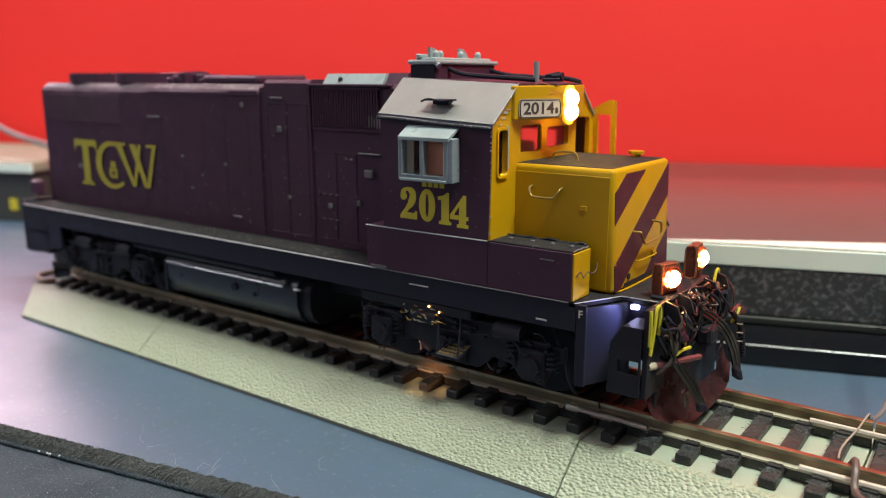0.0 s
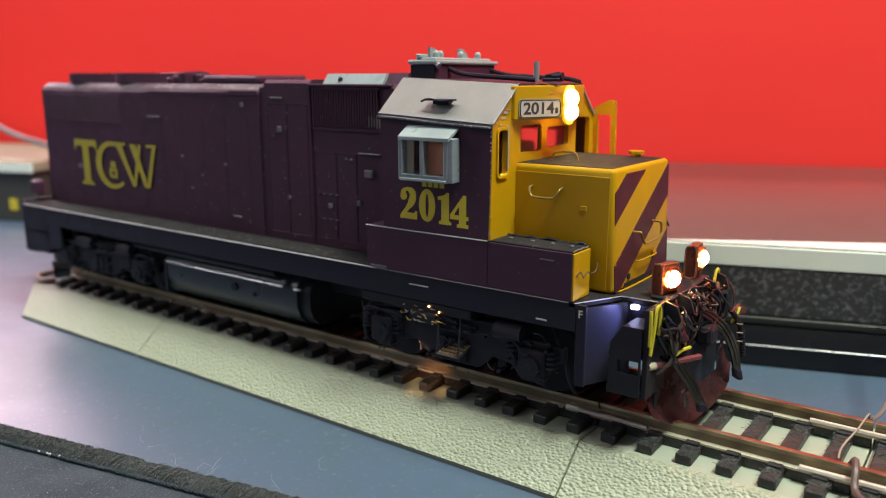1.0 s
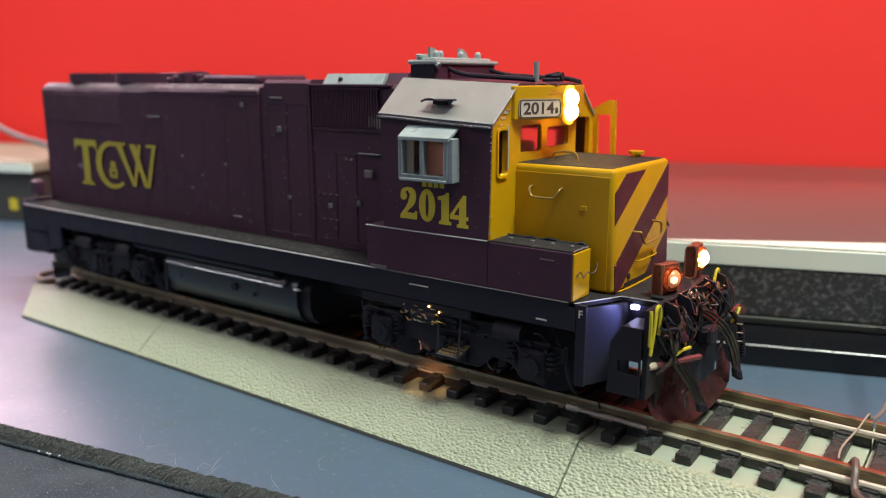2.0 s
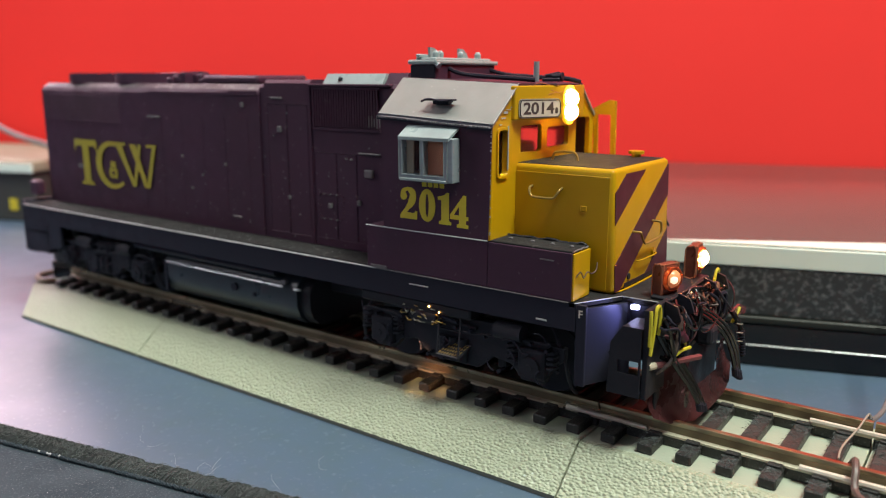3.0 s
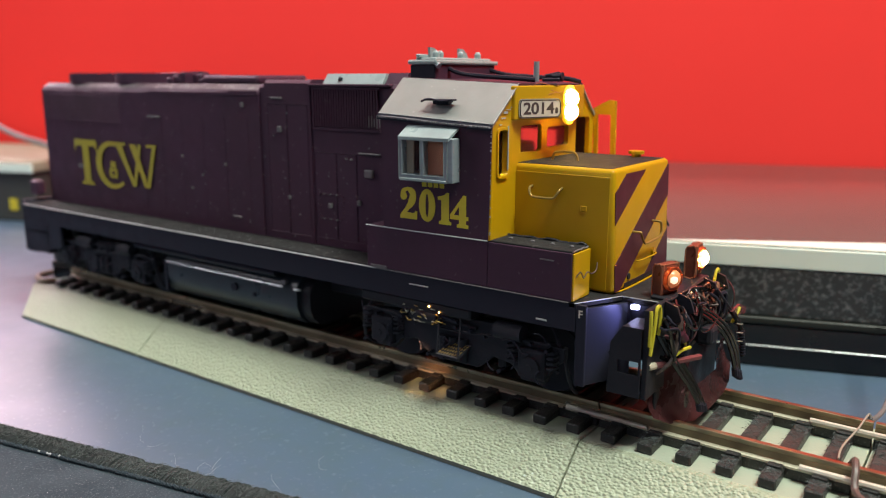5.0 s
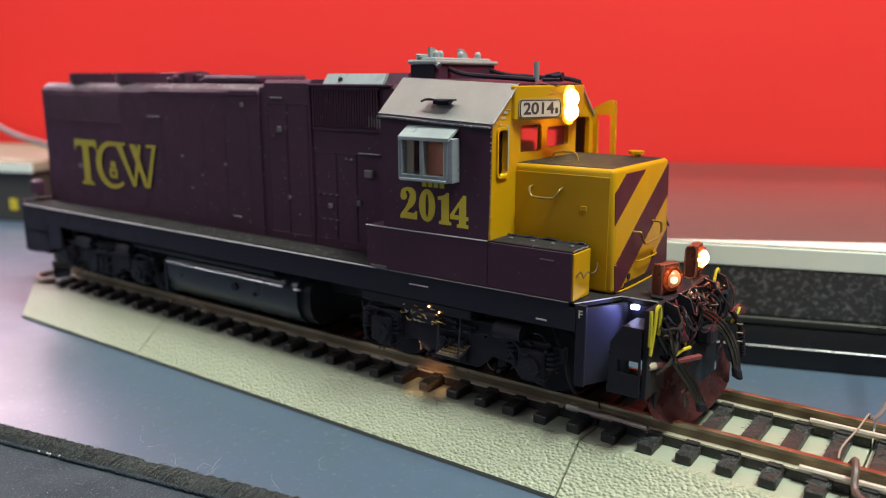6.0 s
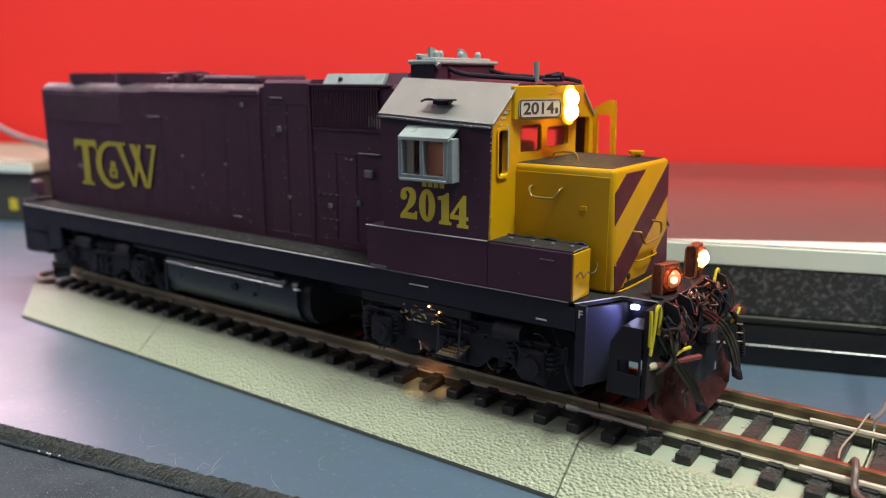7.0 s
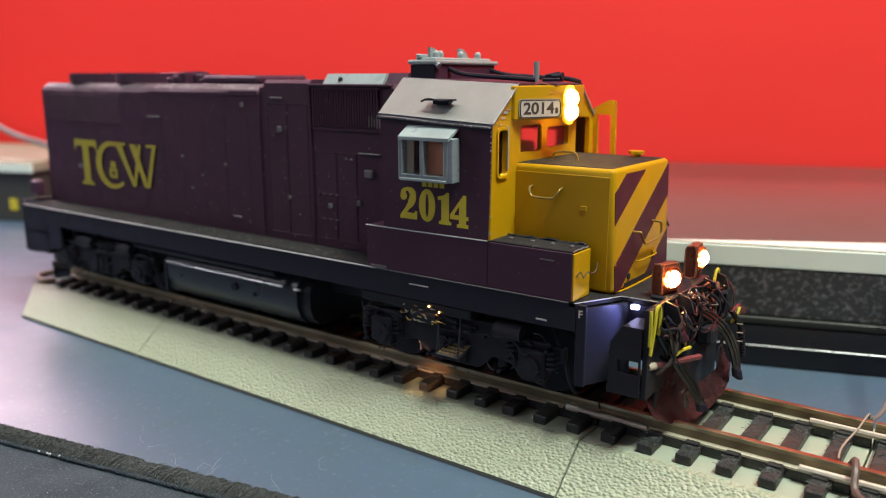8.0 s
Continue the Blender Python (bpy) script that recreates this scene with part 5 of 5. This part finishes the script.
        part("hose_end", rod((-34.2, 8.9 + d, 3.9 - d * 0.5), (-34.1, 9.3 + d, 2.5 - d * 0.5), 0.55, 10), BLACK, hs)
    for d in (0.0, 1.1, 2.6):
        hs = part("brake_hose", tube([(-39.2, -14.6 + d, 15.2), (-38.2, -13.2 + d, 12.4), (-37.0, -11.6 + d, 9.4), (-35.4, -9.6 + d, 6.0 - d * 0.2), (-34.6, -8.0 + d, 3.2 - d * 0.4)], 0.34, 9), HOSE, p, "glossy black rubber hose", True)
        part("hose_end", rod((-34.6, -8.1 + d, 3.4 - d * 0.4), (-34.5, -7.7 + d, 2.2 - d * 0.4), 0.48, 10), BLACK, hs)
    # yellow grab loops
    for pts in ([(-39.2, -17.0, 12.6), (-38.9, -16.6, 17.0), (-38.9, -16.2, 19.4), (-38.8, -15.4, 19.6), (-38.7, -15.2, 18.0), (-38.8, -15.4, 15.4)],
                [(-39.3, -17.2, 14.0), (-39.2, -17.4, 18.0), (-39.3, -17.3, 19.3)],
                [(-39.2, 10.6, 15.8), (-39.2, 11.2, 18.6), (-39.2, 12.0, 19.6), (-39.2, 12.8, 19.2), (-39.2, 12.0, 16.0)],
                [(-36.4, 13.2, 10.4), (-36.0, 14.2, 11.6), (-35.8, 15.2, 12.8)],
                [(-37.4, -11.6, 11.5), (-36.8, -10.4, 12.1), (-36.4, -8.2, 12.0)]):
        part("yellow_loop", tube(pts, 0.27, 7), LOOP, p, "bright yellow wire loop", True)
    part("marker_flag", plate([(11.0, 13.0), (15.8, 13.2), (19.6, 11.8), (19.6, 10.7), (14.6, 11.5)], 0.4, at_front(-36.3)), PLOUGH, p, "small maroon flag plate")
    # tilted trough below the far lamp, stays and bent pipes
    tangle = random.Random(77)
    for i in range(16):
        y, z = tangle.uniform(-5, 6), tangle.uniform(15.4, 18.6)
        q = [(-38.8, y, z + 0.4)]
        for k in range(4):
            q.append((-38.4 + 0.5 * k + tangle.uniform(-.3, .3), q[-1][1] + tangle.uniform(-2.0, 2.2), q[-1][2] + tangle.uniform(-1.3, 0.9)))
        part("pilot_wire", tube(q, tangle.uniform(0.1, 0.26), 6), (HOSE, AMBER, WORN, PLOUGH)[i % 4], p, "", True)
    part("stay", rod((-36.9, 4.8, 18.2), (-36.2, 13.6, 11.8), 0.24, 7), BLACK, p)
    part("bent_pipe", tube([(-37.4, -9.8, 17.6), (-36.6, -8.6, 15.4), (-36.0, -6.8, 14.6), (-35.9, -5.6, 16.6), (-36.2, -5.4, 18.0)], 0.26, 8), HOSE, p, "", True)
    part("bent_pipe", tube([(-36.4, -5.6, 17.6), (-35.9, -5.2, 15.6), (-35.8, -5.0, 13.8), (-35.6, -2.0, 13.2), (-35.6, 2.0, 14.2)], 0.13, 8), HOSE, p, "", True)
    part("valve", rod((-37.0, -11.4, 15.0), (-36.6, -10.6, 13.8), 0.75, 12), MAROON_FLAT, p, "small maroon valve", True)
    for y, z in ((12.6, 10.6), (12.9, 9.0), (13.2, 7.4)):
        part("hose_clamp", tube([(-35.2, y - 0.9, z + 0.2), (-34.4, y, z), (-35.2, y + 0.9, z - 0.2)], 0.08, 6), STEEL, p, "bright hose clamp")
    part("brake_hose", tube([(-36.6, 12.4, 13.0), (-35.2, 13.4, 10.4), (-34.6, 14.2, 7.4), (-34.6, 14.4, 4.4)], 0.5, 9), HOSE, p, "ribbed black hose", True)
    for k in range(9):
        t = k / 8
        part("hose_rib", rod((-34.9 + 0.3 * t, 13.7 + 0.6 * t, 9.2 - 4.2 * t), (-34.9 + 0.3 * t, 13.72 + 0.6 * t, 8.95 - 4.2 * t), 0.62, 10), BLACK, p)
    part("plough_hook", plate([(-10.2, 6.4), (-8.6, 6.0), (-8.0, 3.2), (-9.0, 2.6), (-9.6, 4.6), (-11.0, 5.6)], 0.3, at_front(-36.4)), PLOUGH, p)
    # upper clutter: brackets, cables and pipes behind the lamps
    part("lamp_shelf", box(-42.8, -39.4, -9, 8.8, 18.7, 19.25, 0.2), BLACK_DULL, p, "dark shelf under the lamps")
    rng = random.Random(21)
    for i in range(24):
        y = -14 + i * 1.15
        a, b, e = rng.uniform(-2.5, 2.5), rng.uniform(-3, 3), rng.uniform(-2.5, 2.5)
        part("pilot_cable", tube([(-39.5, y, rng.uniform(15.5, 18.6)), (-38.0, y + a, 17.4 + rng.uniform(-1.5, .8)), (-36.9 + rng.uniform(-.4, .4), y + b, 14.6 + rng.uniform(-2, 2)),
                                  (-37.2, y + b + e, 11.8 + rng.uniform(-1, 1)), (-39.3, y + e, 9.6 + rng.uniform(-1, 1.5))], 0.13 if i % 8 == 7 else rng.uniform(0.14, 0.36), 6),
             (BLACK, HOSE, WORN, BLACK, HOSE, WORN, HOSE, PLOUGH)[i % 8], p, "", True)
    for i in range(14):
        y, z = rng.uniform(-13, 10), rng.uniform(10, 17.5)
        d = rng.uniform(0.5, 1.3)
        part("valve_block", box(-39.6, -37.6 - rng.uniform(0, 1), y, y + d, z, z + d * rng.uniform(0.7, 1.6), 0.15), (BLACK, WORN, PLOUGH)[i % 3], p)
    for s in (-1, 1):
        part("bracket", plate([(-39.5, 15), (-36.9, 16.8), (-37.6, 18.8), (-39.5, 19.4)], 0.5, at_side(s * 6)), BLACK, p)
        part("bracket", plate([(-39.5, 15), (-36.9, 16.8), (-37.6, 18.8), (-39.5, 19.4)], 0.5, at_side(s * 11.5)), BLACK_DULL, p)


BULBS = []
LAMP_Z = 22.5
BULB_X = -0.45


def ditch_light(y, turn, drop=0.0):
    """Copper housing, turned a little outward, with a bulb that swings its bright side out or in."""
    prof = [(-2.5, 19.3), (-0.9, 19.3), (-0.5, 20.4), (-0.5, 24.2), (-0.9, 24.7), (-1.8, 24.8), (-2.5, 24.1)]
    b = part("ditch_light", plate(prof, 3.6, at_side(-1.8), bevel=0.2), AMBER, LOCO, "copper-coloured ditch light")
    b.location, b.rotation_euler = V(-40.2, y, -drop), (0, 0, radians(turn))
    ring = bmesh.new()
    for k in range(8):
        a0, a1 = math.pi * k / 4 + .39, math.pi * (k + 1) / 4 + .39
        q = [(1.92, a0), (1.92, a1), (1.55, a1), (1.55, a0)]
        lo = [ring.verts.new(V(-0.55, r * math.cos(a), LAMP_Z + r * math.sin(a))) for r, a in q]
        hi = [ring.verts.new(V(0.3, r * math.cos(a), LAMP_Z + r * math.sin(a))) for r, a in q]
        ring.faces.new(hi), ring.faces.new(lo)
        for i in range(4):
            ring.faces.new((lo[i], lo[(i + 1) % 4], hi[(i + 1) % 4], hi[i]))
    bmesh.ops.remove_doubles(ring, verts=ring.verts, dist=0.00001)
    part("lamp_ring", ring, AMBER_CLEAR, b, "octagonal amber plastic ring")
    part("edge_trim", tube([(-0.48, -1.7, 19.6), (-0.48, -1.7, 24.3), (-0.7, -1.6, 24.6), (-0.7, 1.6, 24.6), (-0.48, 1.7, 24.3), (-0.48, 1.7, 19.6)], 0.12, 5), COPPER, b, "bright copper edge")
    for u in (-1.82, 1.82):
        part("side_rib", tube([(-2.35, u, 19.5), (-0.7, u, 19.5), (-0.65, u, 24.3), (-1.6, u, 24.6), (-2.35, u, 24.0), (-2.35, u, 19.5)], 0.14, 5, steps=2), COPPER, b, "bright copper edge")
    bm = bmesh.new()
    bmesh.ops.create_uvsphere(bm, u_segments=64, v_segments=40, radius=1.5 * MM)
    bulb = part("bulb", bm, BULB_ON, b, "lamp bulb, glowing or dimmed", True)
    bulb.data.materials.append(BULB_LOW)
    bulb.data.materials.append(BULB_CORE)
    for fc in bulb.data.polygons:
        d = fc.center.normalized()
        if d.y > -0.42:
            fc.material_index = 2 if d.dot(Vector((0.469, 0.883, 0))) > 0.92 else 1
    bulb.location = V(BULB_X, 0, LAMP_Z)
    BULBS.append(bulb)


PLOUGH = mat("plough_paint", (0.18, 0.052, 0.058), 0.24, spec=0.8, second=(0.07, 0.032, 0.032), scale=420, amount=1.0, bump=0.25, bump_scale=1500)
room()
ledge()
far_box()
desk_mat()
track()
underframe()
hood()
cab()
nose()
side_boxes()
tank()
truck(-74.6, "black four-wheel truck under the cab")
truck(-181.5, "black four-wheel truck under the rear hood")
lattice_step()
pilot()
ditch_light(-6.7, -20, 0.75)
ditch_light(6.7, 6)
for ob in bpy.data.objects:
    if ob.name.split(".")[0] == "pane":
        ob.visible_shadow = False


# ---------------------------------------------------------------- movement
def motions():
    # each bulb swings its bright side out of or into the housing
    on, off = 71, -90
    near = [(0, on), (1.22, on), (1.32, off), (1.43, off), (1.5, on), (1.9, on), (2.0, off), (2.35, off), (2.45, on), (2.87, on), (2.97, off), (3.32, off), (3.4, on), (3.78, on),
            (3.87, off), (4.23, off), (4.33, on), (4.75, on), (4.85, off), (5.2, off), (5.3, on), (5.78, on), (5.88, off), (6.13, off), (6.23, on), (6.62, on), (6.72, off),
            (7.1, off), (7.2, on), (8.0, on)]
    far = [(0, on), (1.5, on), (1.62, off), (1.9, off), (2.0, on), (2.35, on), (2.45, off), (2.82, off), (2.92, on), (3.33, on), (3.45, off), (3.82, off), (3.9, on), (4.27, on),
           (4.4, off), (4.75, off), (4.85, on), (5.2, on), (5.3, off), (5.7, off), (5.8, on), (6.2, on), (6.32, off), (6.6, off), (6.7, on), (7.12, on), (7.22, off), (7.3, off),
           (7.4, on), (8.0, on)]
    for bulb, states in zip(BULBS, (near, far)):
        rows = []
        for (t0, a0), (t1, a1) in zip(states, states[1:]):
            if a0 == a1:
                # held: close rows at both ends keep it still
                rows += [(t, pose(BULB_X * MM, 0, LAMP_Z * MM, 0, 0, a0)) for t in (t0, t0 + 0.04, t1 - 0.04)]
            else:
                rows += [(t0 + (t1 - t0) * k / 3, pose(BULB_X * MM, 0, LAMP_Z * MM, 0, 0, a0 + (a1 - a0) * k / 3)) for k in range(3)]
        rows.append((states[-1][0], pose(BULB_X * MM, 0, LAMP_Z * MM, 0, 0, states[-1][1])))
        walk(bulb, rows)


motions()
